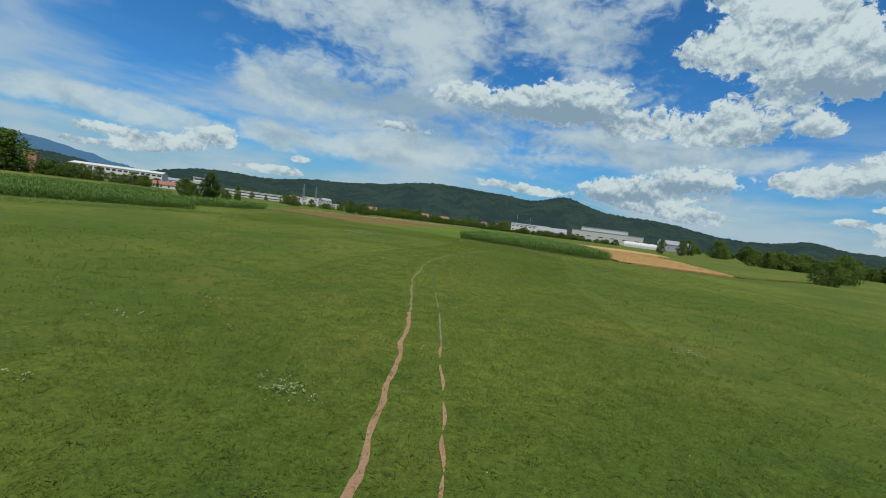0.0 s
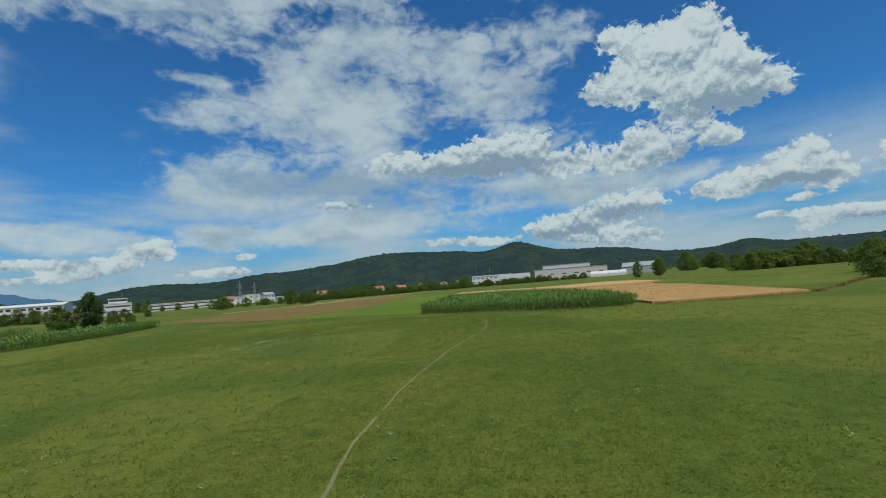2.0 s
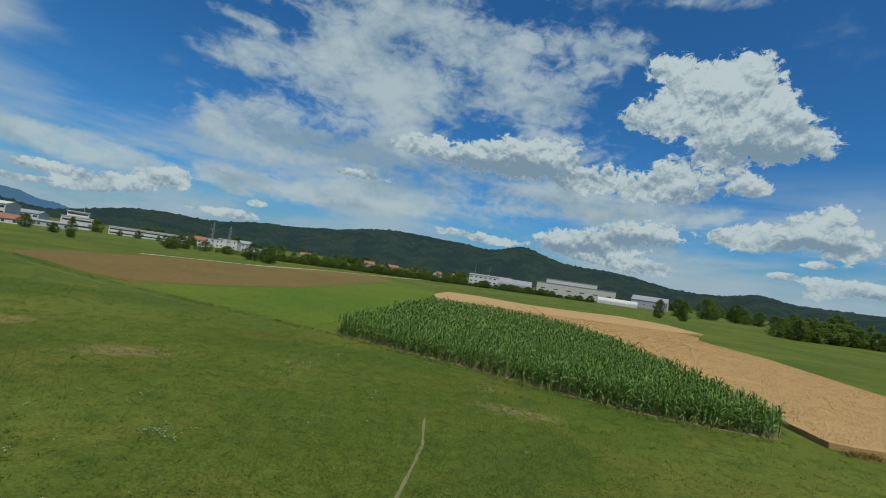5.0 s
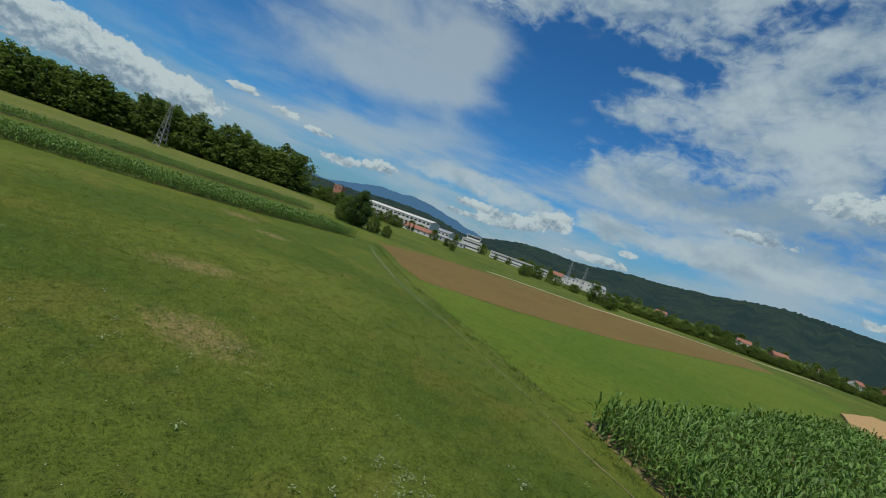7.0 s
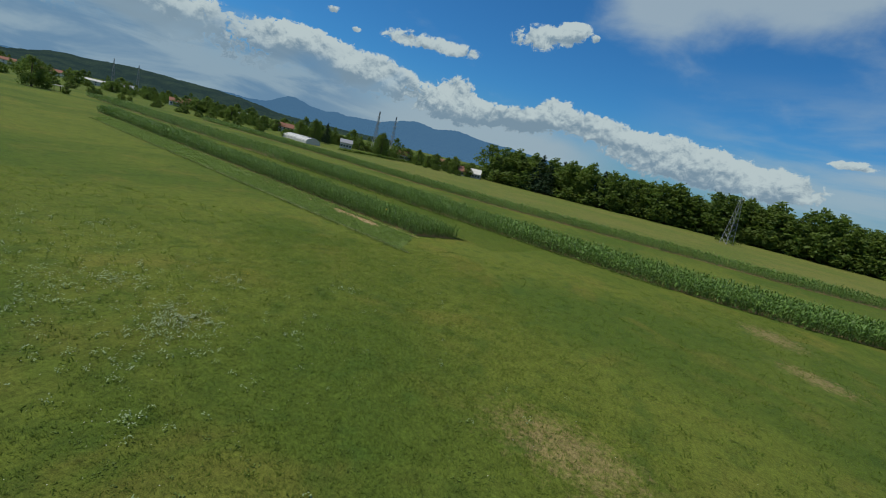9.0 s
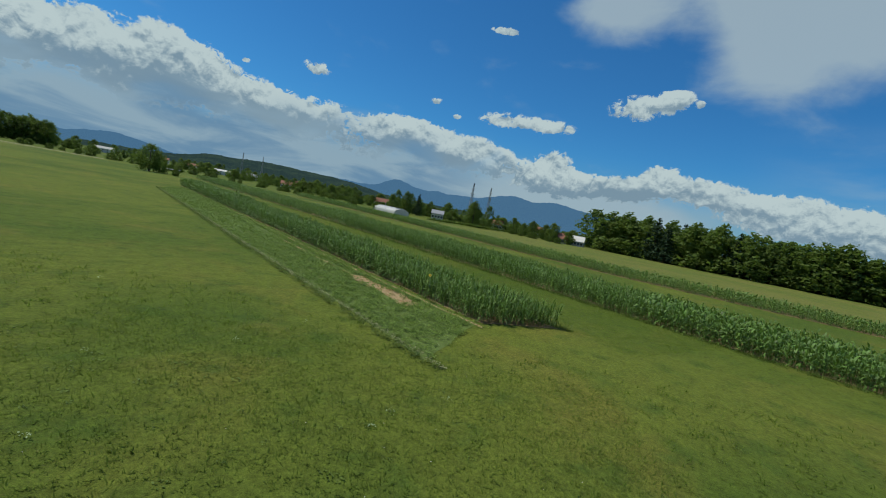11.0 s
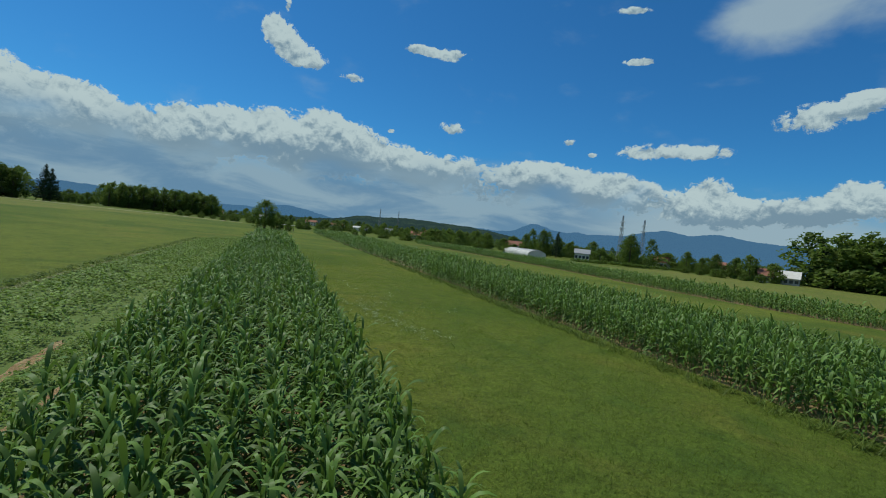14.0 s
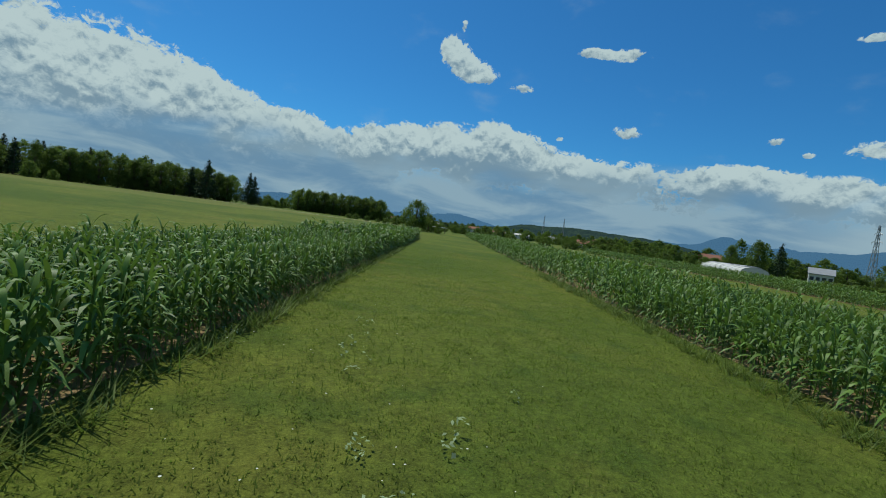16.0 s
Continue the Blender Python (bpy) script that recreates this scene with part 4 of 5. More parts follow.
def flowers(spots, material, label, seed, size, name):
    """Clusters of small flower heads on the meadow: x, y, radius, number."""
    r = np.random.default_rng(seed)
    q = np.concatenate([np.array([[x, y]]) + r.normal(0, 1, (n, 2)) * rad for x, y, rad, n in spots])
    a = np.linspace(0, 6.28, 7)[:-1]
    v = np.concatenate([[[0, 0, 0.012]], np.stack([np.cos(a), np.sin(a), np.zeros(6)], 1)]) * (1, 1, 1)
    f = np.array([(0, 1 + i, 1 + (i + 1) % 6) for i in range(6)])
    where = np.concatenate([q, r.uniform(0.12, 0.3, (len(q), 1))], 1)
    vv, ff = strew((v, f), where, r.uniform(0, 6, len(q)), size * r.uniform(0.6, 1.4, len(q)), None)
    stem = np.array([(-0.004, 0, 0), (0.004, 0, 0), (0, 0, 1.0)])
    sv, sf = strew((stem, np.array([(0, 1, 2)])), np.concatenate([q, np.zeros((len(q), 1))], 1), r.uniform(0, 6, len(q)), np.stack([np.ones(len(q)), np.ones(len(q)), where[:, 2]], 1))
    v3, f3 = joined([(vv, ff), (sv, sf)])
    mats = np.concatenate([np.zeros(len(ff)), np.ones(len(sf))])
    tagged(new(name, mesh_from(name, v3, f3, [material, WEEDS], face_mats=mats)), label, "flowers", kind="stuff")


WHITE_SPOTS = [(-3.7, 11.6, 0.5, 40), (12.4, 21.8, 0.7, 40), (4.8, 109.3, 1.0, 60), (18.4, 108.6, 0.7, 35), (2.3, 95.4, 0.6, 40), (18.1, 104.2, 0.7, 25), (10.7, 104, 0.5, 16), (6.4, 114.2, 0.6, 14),
               (-20.1, 77.3, 1.5, 50), (-23.8, 80.2, 1.0, 30), (-17.5, 88.7, 0.9, 40), (-16.2, 95, 0.9, 80), (-12.3, 90, 1.0, 30), (-12.5, 96.4, 1.0, 40), (-26.3, 97.3, 0.5, 25), (-18.8, 98.9, 0.3, 8), (-10.2, 99.4, 0.6, 20),
               (-72.2, 66.2, 0.9, 40), (-72.1, 64.4, 0.8, 30), (-72.1, 62.3, 0.9, 30), (-75, 58.5, 1.5, 40), (-69, 64.5, 0.6, 20), (-72.9, 61.3, 0.9, 36), (-73.4, 59.3, 0.9, 30), (-77.7, 62.1, 0.5, 16), (-76, 52, 2, 40), (0, 60, 14, 200), (5, 40, 10, 140), (-5, 100, 12, 200), (-30, 95, 8, 60), (-15, 92, 6, 420), (-18, 82, 4, 220), (-8, 18, 8, 120), (-16.5, 94.8, 1.0, 120), (-15.2, 95.5, 0.8, 60), (-17.3, 89.5, 0.8, 60), (-22, 92.8, 0.8, 40), (-15, 88, 2.0, 120)]
r = np.random.default_rng(69)
q = np.concatenate([np.array([[x, y]]) + r.normal(0, 0.8, (max(3, n // 3), 2)) * rad for x, y, rad, n in WHITE_SPOTS])
crop("pale_weeds", q, [leafy(150 + i, 10, 0.17, 0.24, 0.038) for i in range(4)], PALE_WEED, "pale flowering weeds scattered on the meadow", "weeds", 1.0, 70)
flowers(WHITE_SPOTS, PETAL, "clusters of small white meadow flowers", 61, 0.013, "white_flowers")
flowers([(-23.3, 92.4, 0.25, 45), (-75, 62.9, 0.6, 60), (-76.5, 60, 0.8, 30)], YELLOW, "small yellow meadow flowers", 62, 0.013, "yellow_flowers")


def sunflower(x, y):
    root = tagged(new("sunflower"), "single yellow sunflower among the corn", "sunflower")
    root.matrix_basis = pose(x, y, 0, 0, 0, 40)
    bm = bmesh.new()
    rod(bm, (0, 0, 0), (0.03, 0.02, 1.85), 0.018, 0.012, 6)
    part("stem", bm, WEEDS, root)
    for i in range(6):
        v, f = blade(0.34, 0.22, 0.12, 0.16, 2.0, 4, i * 2.4, 0.5 + 0.2 * i)
        bm = bmesh.new()
        vs = [bm.verts.new(p) for p in v]
        for face in f:
            bm.faces.new([vs[k] for k in face])
        part("leaf", bm, WEEDS, root)
    tilt = Matrix.Translation((0.05, 0.03, 1.88)) @ Matrix.Rotation(radians(50), 4, "Y")
    bm = bmesh.new()
    bmesh.ops.create_cone(bm, cap_ends=True, segments=16, radius1=0.05, radius2=0.04, depth=0.02, matrix=tilt)
    disc = part("disc", bm, BARK, root, "brown seed disc")
    for i in range(16):
        a = 2 * math.pi * i / 16
        bm = bmesh.new()
        pts = [(0.04, -0.015, 0), (0.075, -0.02, 0.01), (0.115, 0, 0.006), (0.075, 0.02, 0.01), (0.04, 0.015, 0)]
        bm.faces.new([bm.verts.new(tilt @ Matrix.Rotation(a, 4, "Z") @ Vector(p)) for p in pts])
        part("petal", bm, YELLOW, root)


sunflower(-51.4, 88.3)


# ---- trees ----
def crown_mesh(seed, blobs, cards, size, material):
    """Leaf clumps, each a small three-cornered card, over the shells of several rounded masses (x, y, z, rx, rz)."""
    r = np.random.default_rng(seed)
    area = np.array([b[3] * b[4] for b in blobs])
    which = r.choice(len(blobs), cards, p=area / area.sum())
    b = np.array(blobs)[which]
    d = r.normal(0, 1, (cards, 3))
    d /= np.linalg.norm(d, axis=1)[:, None]
    rad = r.uniform(0.12, 1.5, (cards, 1)) ** 0.5
    p = b[:, :3] + d * rad * b[:, [3, 3, 4]] + r.normal(0, 0.16, (cards, 3))
    n = d + r.normal(0, 0.6, (cards, 3)) + (0, 0, 0.5)
    n /= np.linalg.norm(n, axis=1)[:, None]
    u = np.cross(n, r.normal(0, 1, (cards, 3)))
    u /= np.linalg.norm(u, axis=1)[:, None]
    w = np.cross(n, u)
    k = size * r.uniform(0.6, 1.35, (cards, 1))
    sag = n * k * 0.35
    v = np.stack([p - u * k * 0.9 - sag, p - w * k * 0.8 + u * k * 0.3, p + u * k * 0.6 + w * k * 0.8 - sag * 0.5], 1).reshape(-1, 3)
    v[:, 2] = np.maximum(v[:, 2], 0.05)
    f = np.arange(cards * 3).reshape(-1, 3)
    return mesh_from("crown", v, f, [material], smooth=False)


def tree(label, category, seed, material, high=10.0, wide=4.2, low=0.22, masses=11, cards=900, size=0.42, group=""):
    """A broadleaved tree ten metres high with trunk, limbs and an uneven crown."""
    r = random.Random(seed)
    root = tagged(new(category), label, category, group)
    blobs = []
    for i in range(masses):
        t = (i + 0.5) / masses
        a, d = i * 2.4 + r.uniform(-0.5, 0.5), wide * 0.72 * math.sin(math.pi * min(0.98, t * 0.78 + 0.2)) * math.sqrt(r.uniform(0.12, 1.1))
        rx = wide * r.uniform(0.15, 0.27) * (1.1 - 0.3 * t)
        z = high * (low + 0.05 + (0.90 - low) * t)
        blobs.append((d * math.cos(a), d * math.sin(a), min(z, high * r.uniform(0.9, 1.0) - rx * 0.7), rx, rx * 0.8))
    bm = bmesh.new()
    rod(bm, (0, 0, 0), (0.1, 0.05, high * 0.45), high * 0.028, high * 0.018, 8)
    rod(bm, (0.1, 0.05, high * 0.45), (0, 0.1, high * 0.8), high * 0.018, high * 0.006, 6)
    for x, y, z, rx, rz in blobs[1::8]:
        rod(bm, (0, 0, z * 0.5), (x * 0.9, y * 0.9, z), high * 0.010, high * 0.003, 5)
    part("trunk", bm, BARK, root)
    ob = new("crown", crown_mesh(seed, blobs, cards, size, material))
    ob.parent = root
    return root


def conifer(label, seed, high=10.0, group=""):
    root = tagged(new("conifer"), label, "conifer", group)
    bm = bmesh.new()
    rod(bm, (0, 0, 0), (0, 0, high * 0.97), high * 0.02, high * 0.003, 7)
    part("trunk", bm, BARK, root)
    blobs = []
    for i in range(16):
        t = i / 15
        blobs.append((0.12 * math.cos(i * 2.4), 0.12 * math.sin(i * 2.4), high * (0.1 + 0.86 * t), high * (0.24 * (1 - t) + 0.02), high * 0.045))
    ob = new("crown", crown_mesh(seed, blobs, 1800, 0.22, LEAF_DARK))
    ob.parent = root
    return root


INNER = []   # trees deep in the woods: kind, x, y, width, height, turn


def plant_copy(src, x, y, sx, sz, yaw, z=0.0):
    if src in BACK:
        INNER.append((BACK.index(src), x, y, sx, sz, radians(yaw)))
        return None
    return copy_thing(src, pose(x, y, z, 0, 0, yaw) @ Matrix.Diagonal((sx, sx, sz, 1)))


FOREST = [tree("tall broadleaved tree at the edge of the wood", "tree", 200 + i, (LEAF, LEAF_LIGHT, LEAF_LIGHT, LEAF)[i], 10, (3.8, 4.2, 3.5, 4.0)[i], 0.0, 60, 5600, 0.17, "trees of the wood") for i in range(4)]
BACK = [tree("tall tree inside the wood", "tree", 210 + i, (LEAF, LEAF_LIGHT)[i], 10, 4.0, 0.0, 44, 1000, 0.32, "trees of the wood") for i in range(2)]
HEDGE = [tree("round green bush in the hedgerow", "bush", 220 + i, (LEAF, LEAF_LIGHT)[i], 10, 6.0, 0.0, 44, 2000, 0.40, "hedgerow bushes") for i in range(2)]
SPRUCE = conifer("dark slender spruce at the wood's edge", 230, group="spruces")
AWAY = Matrix.Translation((0, -900, 0))
far_r = random.Random(5)


def row_of_trees(line, spacing, rows, high, spread, kinds, depth=7.0, widen=1.0):
    """Trees along a line and in rows behind it (to the right of its way)."""
    for k in range(rows):
        n = sum(math.hypot(b[0] - a[0], b[1] - a[1]) for a, b in zip(line, line[1:]))
        t = np.arange(far_r.uniform(0, spacing), n, spacing)
        pts, d, _ = along(line, t)
        for (x, y), (dx, dy) in zip(pts, d):
            o = depth * k + far_r.uniform(-2, 2)
            h = high * far_r.uniform(1 - spread, 1 + spread) * (1 + 0.05 * k)
            src = far_r.choice(kinds)
            if k and src in FOREST:
                src = BACK[FOREST.index(src) % 2]
            plant_copy(src, x + dy * o + far_r.uniform(-1.5, 1.5), y - dx * o + far_r.uniform(-1.5, 1.5), widen * h / 10 * far_r.uniform(0.85, 1.15), h / 10, far_r.uniform(0, 360))


WOOD = FOREST * 4 + [SPRUCE]
row_of_trees([(-250, 262), (-268, 236), (-290, 212), (-304, 165), (-314, 95), (-338, 42)], 7.0, 3, 21, 0.13, WOOD, -8, 1.4)
row_of_trees([(-205, 318), (-225, 290), (-250, 262)], 6, 2, 7.5, 0.35, FOREST[:3], -7, 1.6)
row_of_trees([(-95, -332), (-135, -330), (-172, -322)], 7, 3, 17, 0.14, FOREST[:2] + [FOREST[3]], -6, 1.2)
row_of_trees([(190, -160), (120, -225), (60, -262), (10, -282), (-40, -290), (-60, -293)], 8, 3, 20, 0.10, [FOREST[0], FOREST[3], FOREST[3], FOREST[0], SPRUCE], -8, 1.2)
for x, y, h in ((-40, -282, 26), (-66, -288, 22), (-69, -290, 20)):
    plant_copy(SPRUCE, x, y, h / 10 * 1.2, h / 10, 30)
row_of_trees([(-66, -300), (-95, -330)], 8, 1, 8, 0.3, HEDGE, -5)
# bushes before the dark wood
for x, y, h in ((38, -240, 9), (30, -246, 6), (55, -230, 5)):
    plant_copy(HEDGE[1], x, y, h / 10, h / 10, 70)

LONE = tree("large dark green tree beside the field path", "tree", 240, LEAF_DEEP, 10.5, 4.6, 0.02, 60, 9000, 0.22)
LONE.matrix_basis = pose(-97, 189, 0, 0, 0, 20) @ Matrix.Diagonal((1.12, 1.12, 1.1, 1))
for x, y, h in ((-91, 191, 5), (-87.5, 193.5, 3.8), (-103, 188, 6), (-110, 194, 8)):
    plant_copy(HEDGE[0], x, y, h / 10, h / 10, x * 7)
FIELD_BUSH = tree("dense dark bush on the meadow", "bush", 241, LEAF, 5.6, 5.0, 0.0, 46, 3800, 0.19)
FIELD_BUSH.matrix_basis = pose(107, 124, 0) @ Matrix.Diagonal((1.2, 1.2, 1.25, 1))
plant_copy(FIELD_BUSH, 140, 124, 0.9, 0.7, 130)
plant_copy(FIELD_BUSH, 136, 152, 1.2, 1.4, 70)
WILLOW = tree("light green tree beside a wooden shelter", "tree", 242, LEAF_LIGHT, 9.5, 4.8, 0.06, 52, 4800, 0.21)
WILLOW.matrix_basis = pose(-129, -101, 0) @ Matrix.Diagonal((1.5, 1.5, 1.25, 1))
plant_copy(HEDGE[0], -136, -106, 0.75, 0.7, 40)
plant_copy(HEDGE[1], -134, -90, 0.34, 0.36, 10)

# single trees and thickets before the works and the far ridge
for x, y, half, h in ((208, 382, 9, 14), (255, 418, 12, 18), (268, 430, 9, 15), (291, 433, 12, 17), (305, 440, 9, 14), (319, 441, 10, 13), (340, 448, 9, 12), (364, 455, 13, 16), (385, 440, 11, 17), (402, 450, 13, 21), (328, 370, 9, 11), (425, 462, 14, 17),
                      (-123, 272, 2.6, 9), (-62, 305, 5, 9), (-54, 298, 4, 7), (-49, 291, 5, 6), (-265, 375, 9, 13), (-278, 369, 7, 13), (-240, 362, 8, 8), (-224, 356, 8, 7), (-150, 300, 4, 5), (-100, 305, 5, 5)):
    plant_copy(FOREST[int(x + y) % 4], x, y, half / 4.2, h / 10, x * 5)

# trees towards the works and along the village
row_of_trees([(190, 268), (215, 278), (262, 280), (300, 275)], 7, 2, 9, 0.3, FOREST[:3] + HEDGE, -8, 1.6)
row_of_trees([(140, 300), (170, 305)], 14, 1, 10, 0.2, FOREST[:2])
row_of_trees([(-60, 352), (-30, 372), (40, 405), (110, 430), (170, 440)], 4.6, 2, 3.9, 0.5, HEDGE, -6, 1.5)
row_of_trees([(-115, 330), (-60, 352), (-30, 372)], 7, 2, 5, 0.45, HEDGE + BACK, -7, 1.5)
row_of_trees([(-190, 395), (-160, 415)], 12, 1, 5, 0.3, HEDGE)
row_of_trees([(-60, 450), (10, 470), (70, 485)], 7, 1, 7, 0.45, HEDGE + BACK, 7, 1.5)
row_of_trees([(-300, 640), (-120, 700), (60, 740), (260, 700), (420, 600)], 14, 1, 10, 0.4, BACK + HEDGE, 7, 1.7)
for x, y, h in ((-176, 318, 9), (-196, 300, 10), (-232, 280, 9), (-246, 296, 8), (-210, 424, 12), (-150, 440, 9)):
    plant_copy(FOREST[1], x, y, h / 10 * 1.25, h / 10 * 0.8, x * 3)
for x, y, h in ((-207, 330, 6), (-214, 333, 5.5), (-221, 336, 6)):
    plant_copy(SPRUCE, x, y, h / 10, h / 10, x)
row_of_trees([(-284, 36), (-290, 22), (-288, -4)], 7, 1, 9, 0.3, HEDGE + FOREST[:2], -6)
row_of_trees([(-262, -10), (-272, -24)], 10, 2, 13, 0.2, FOREST[:3])
row_of_trees([(-262, -52), (-258, -70)], 8, 2, 13, 0.2, FOREST[:3] + [SPRUCE])
row_of_trees([(-262, -96), (-300, -190), (-330, -330)], 13, 2, 8, 0.4, HEDGE + BACK, 10)
row_of_trees([(-420, -60), (-430, -220), (-400, -420), (-330, -560), (-220, -640), (-80, -660)], 20, 2, 11, 0.35, HEDGE + BACK, 14)
row_of_trees([(-240, -50), (-222, -80), (-214, -120), (-190, -160), (-170, -200), (-130, -240)], 15, 2, 4.0, 0.45, HEDGE, -9, 1.5)
row_of_trees([(-300, -110), (-290, -190), (-270, -270), (-220, -340), (-150, -400), (-60, -440)], 17, 2, 7.5, 0.4, HEDGE + BACK, 12, 1.5)
row_of_trees([(-266, 38), (-272, 22), (-274, 6)], 6, 1, 3.4, 0.4, HEDGE, 5, 1.4)
row_of_trees([(-345, 60), (-339, 41), (-325, -10), (-309, -48), (-290, -90)], 6, 2, 6.5, 0.45, HEDGE + FOREST[:2], 8, 1.6)
row_of_trees([(-166, -150), (-180, -175)], 11, 1, 4.5, 0.3, HEDGE)


def hedge_row(line, high, label):
    q = scatter(band(line, -0.8, 0.8), 3.0, 71)
    crop("hedge", q, [leafy(300 + i, 16, 0.7, high, 0.3) for i in range(3)], LEAF, label, "hedge", 1.0, 72)


hedge_row([(-214, -14), (-240, -10), (-268, -2), (-300, 12), (-322, 22)], 1.9, "long clipped green hedge before the houses")
hedge_row([(-227, 168), (-219, 176)], 2.6, "dark bush round the pylon's foot")


# ---- pylons ----
def pylon(x, y, high, base, yaw, arms, label, thick=0.09):
    root = tagged(new("power_pylon"), label, "pylon", "power pylons")
    root.matrix_basis = pose(x, y, 0, 0, 0, yaw)
    n = 8
    def half(z):
        return base / 2 * (1 - 0.82 * z / high)
    for sx, sy in ((1, 1), (1, -1), (-1, -1), (-1, 1)):
        bm = bmesh.new()
        rod(bm, (sx * base / 2, sy * base / 2, 0), (sx * half(high), sy * half(high), high), thick * 1.5, thick, 4)
        part("leg", bm, STEEL, root)
    for i in range(n):
        z0, z1 = high * i / n, high * (i + 1) / n
        a, b = half(z0), half(z1)
        bm = bmesh.new()
        for (px, py), (qx, qy) in (((1, 1), (1, -1)), ((1, -1), (-1, -1)), ((-1, -1), (-1, 1)), ((-1, 1), (1, 1))):
            rod(bm, (px * a, py * a, z0), (qx * b, qy * b, z1), thick * 0.6, thick * 0.6, 4)
            rod(bm, (qx * a, qy * a, z0), (px * b, py * b, z1), thick * 0.6, thick * 0.6, 4)
        part("brace", bm, STEEL, root)
    for z, w in arms:
        bm = bmesh.new()
        for s in (1, -1):
            rod(bm, (s * half(z), 0, z), (s * w, 0, z + 0.3), thick, thick * 0.6, 4)
            rod(bm, (s * half(z), 0, z + 1.3), (s * w, 0, z + 0.3), thick, thick * 0.6, 4)
            rod(bm, (s * w, 0, z + 0.3), (s * w, 0, z - 0.7), 0.05, 0.05, 4)
        part("arm", bm, STEEL, root)


pylon(-223, 172, 20, 3.6, 30, ((19, 1.6),), "lattice steel power pylon on the meadow", 0.07)
for az, d, h in ((-116.8, 400, 36), (-114.5, 440, 37), (-145.1, 640, 33), (-142.9, 660, 33)):
    pylon(-44 + d * math.sin(radians(az)), 93 + d * math.cos(radians(az)), h, 3.4, 60, ((h * 0.72, 4.0), (h * 0.85, 3.2)), "tall far lattice power pylon over the village", 0.12)
for x, y, h in ((119, 740, 26), (150, 790, 26), (-136, 440, 20), (-127, 450, 19)):
    pylon(x, y, h, 2.6, 80, ((h * 0.72, 4.5), (h * 0.85, 3.6)), "tall far lattice power pylon before the hills", 0.07)


# ---- buildings ----
def gable(bm, w, d, h, rise, over=0.4):
    """Two roof slopes with thickness, ridge along x."""
    for s in (1, -1):
        y0, y1 = s * (d / 2 + over), 0
        z0, z1 = h - over * rise / (d / 2), h + rise
        t = 0.25
        c = [(x, y, z + k) for k in (0, t) for x, y, z in ((-w / 2 - over, y0, z0), (w / 2 + over, y0, z0), (w / 2 + over, y1, z1), (-w / 2 - over, y1, z1))]
        v = [bm.verts.new(p) for p in c]
        for f in ((0, 1, 2, 3), (4, 5, 6, 7), (0, 1, 5, 4), (1, 2, 6, 5), (2, 3, 7, 6), (3, 0, 4, 7)):
            bm.faces.new([v[i] for i in f])
    bmesh.ops.recalc_face_normals(bm, faces=bm.faces)


def building(name, label, category, x, y, w, d, h, yaw, wall, roof, rise=0.0, storeys=1, bays=4, win=(1.2, 1.3), group="", strip_windows=False):
    """A house or hall: walls, roof, rows of windows on its long sides and gable ends."""
    root = tagged(new(name), label, category, group)
    root.matrix_basis = pose(x, y, 0, 0, 0, yaw)
    bm = bmesh.new()
    box(bm, -w / 2, -d / 2, 0, w / 2, d / 2, h)
    if rise:
        for s in (1, -1):
            v = [bm.verts.new(p) for p in ((s * w / 2, -d / 2, h), (s * w / 2, d / 2, h), (s * w / 2, 0, h + rise))]
            bm.faces.new(v)
    part("wall", bm, wall, root)
    bm = bmesh.new()
    if rise:
        gable(bm, w, d, h, rise)
    else:
        box(bm, -w / 2 - 0.3, -d / 2 - 0.3, h + 0.004, w / 2 + 0.3, d / 2 + 0.3, h + 0.5)
    part("roof", bm, roof, root)
    for k in range(storeys):
        z = h * (k + 0.5) / storeys
        for side in (-1, 1):
            y0 = side * (d / 2 + 0.02)
            if strip_windows:
                bm = bmesh.new()
                box(bm, -w / 2 + 0.8, y0 - 0.05, z - win[1] / 2, w / 2 - 0.8, y0 + 0.05, z + win[1] / 2)
                part("window", bm, GLASS_DARK, root)
                continue
            for i in range(bays):
                cx = -w / 2 + w * (i + 0.5) / bays
                bm = bmesh.new()
                box(bm, cx - win[0] / 2, y0 - 0.05, z - win[1] / 2, cx + win[0] / 2, y0 + 0.05, z + win[1] / 2)
                part("window", bm, GLASS_DARK, root)
    return root


EYE_B = (12.0, 82.0)


def seen(az, d, eye=EYE_B):
    return eye[0] + d * math.sin(radians(az)), eye[1] + d * math.cos(radians(az))


# works on the one side of the valley
building("factory", "long white factory with rows of windows", "factory", *seen(-43.5, 400), 62, 22, 10.5, 20, WHITE_WALL, ROOF_PALE, 1.6, 3, 16, (2.6, 1.4))
building("factory", "white factory wing with pale sawtooth roof", "factory", *seen(-39.2, 430), 34, 20, 7, 20, WHITE_WALL, ROOF_GREY, 2.0, 2, 9, (2.4, 1.2))
building("brick_tower", "orange brick stair tower of the works", "tower", *seen(-51.5, 390), 7, 7, 14, 25, BRICK_WALL, ROOF_GREY, 0, 3, 2)
building("shed", "low shed with a red tiled roof", "shed", *seen(-40.6, 345), 24, 9, 2.6, 28, WHITE_WALL, ROOF_RED, 2.4, 1, 5)
building("shed", "low grey sheds before the works", "shed", *seen(-37.0, 375), 26, 8, 3.2, 28, GREY_WALL, ROOF_GREY, 0.8, 1, 6)
t_root = building("office_building", "white office block with stepped flat roofs and a mast", "office", *seen(-34.5, 440), 19, 14, 8.5, 30, WHITE_WALL, ROOF_PALE, 0, 2, 5, (2.4, 1.2), "", True)
bm = bmesh.new()
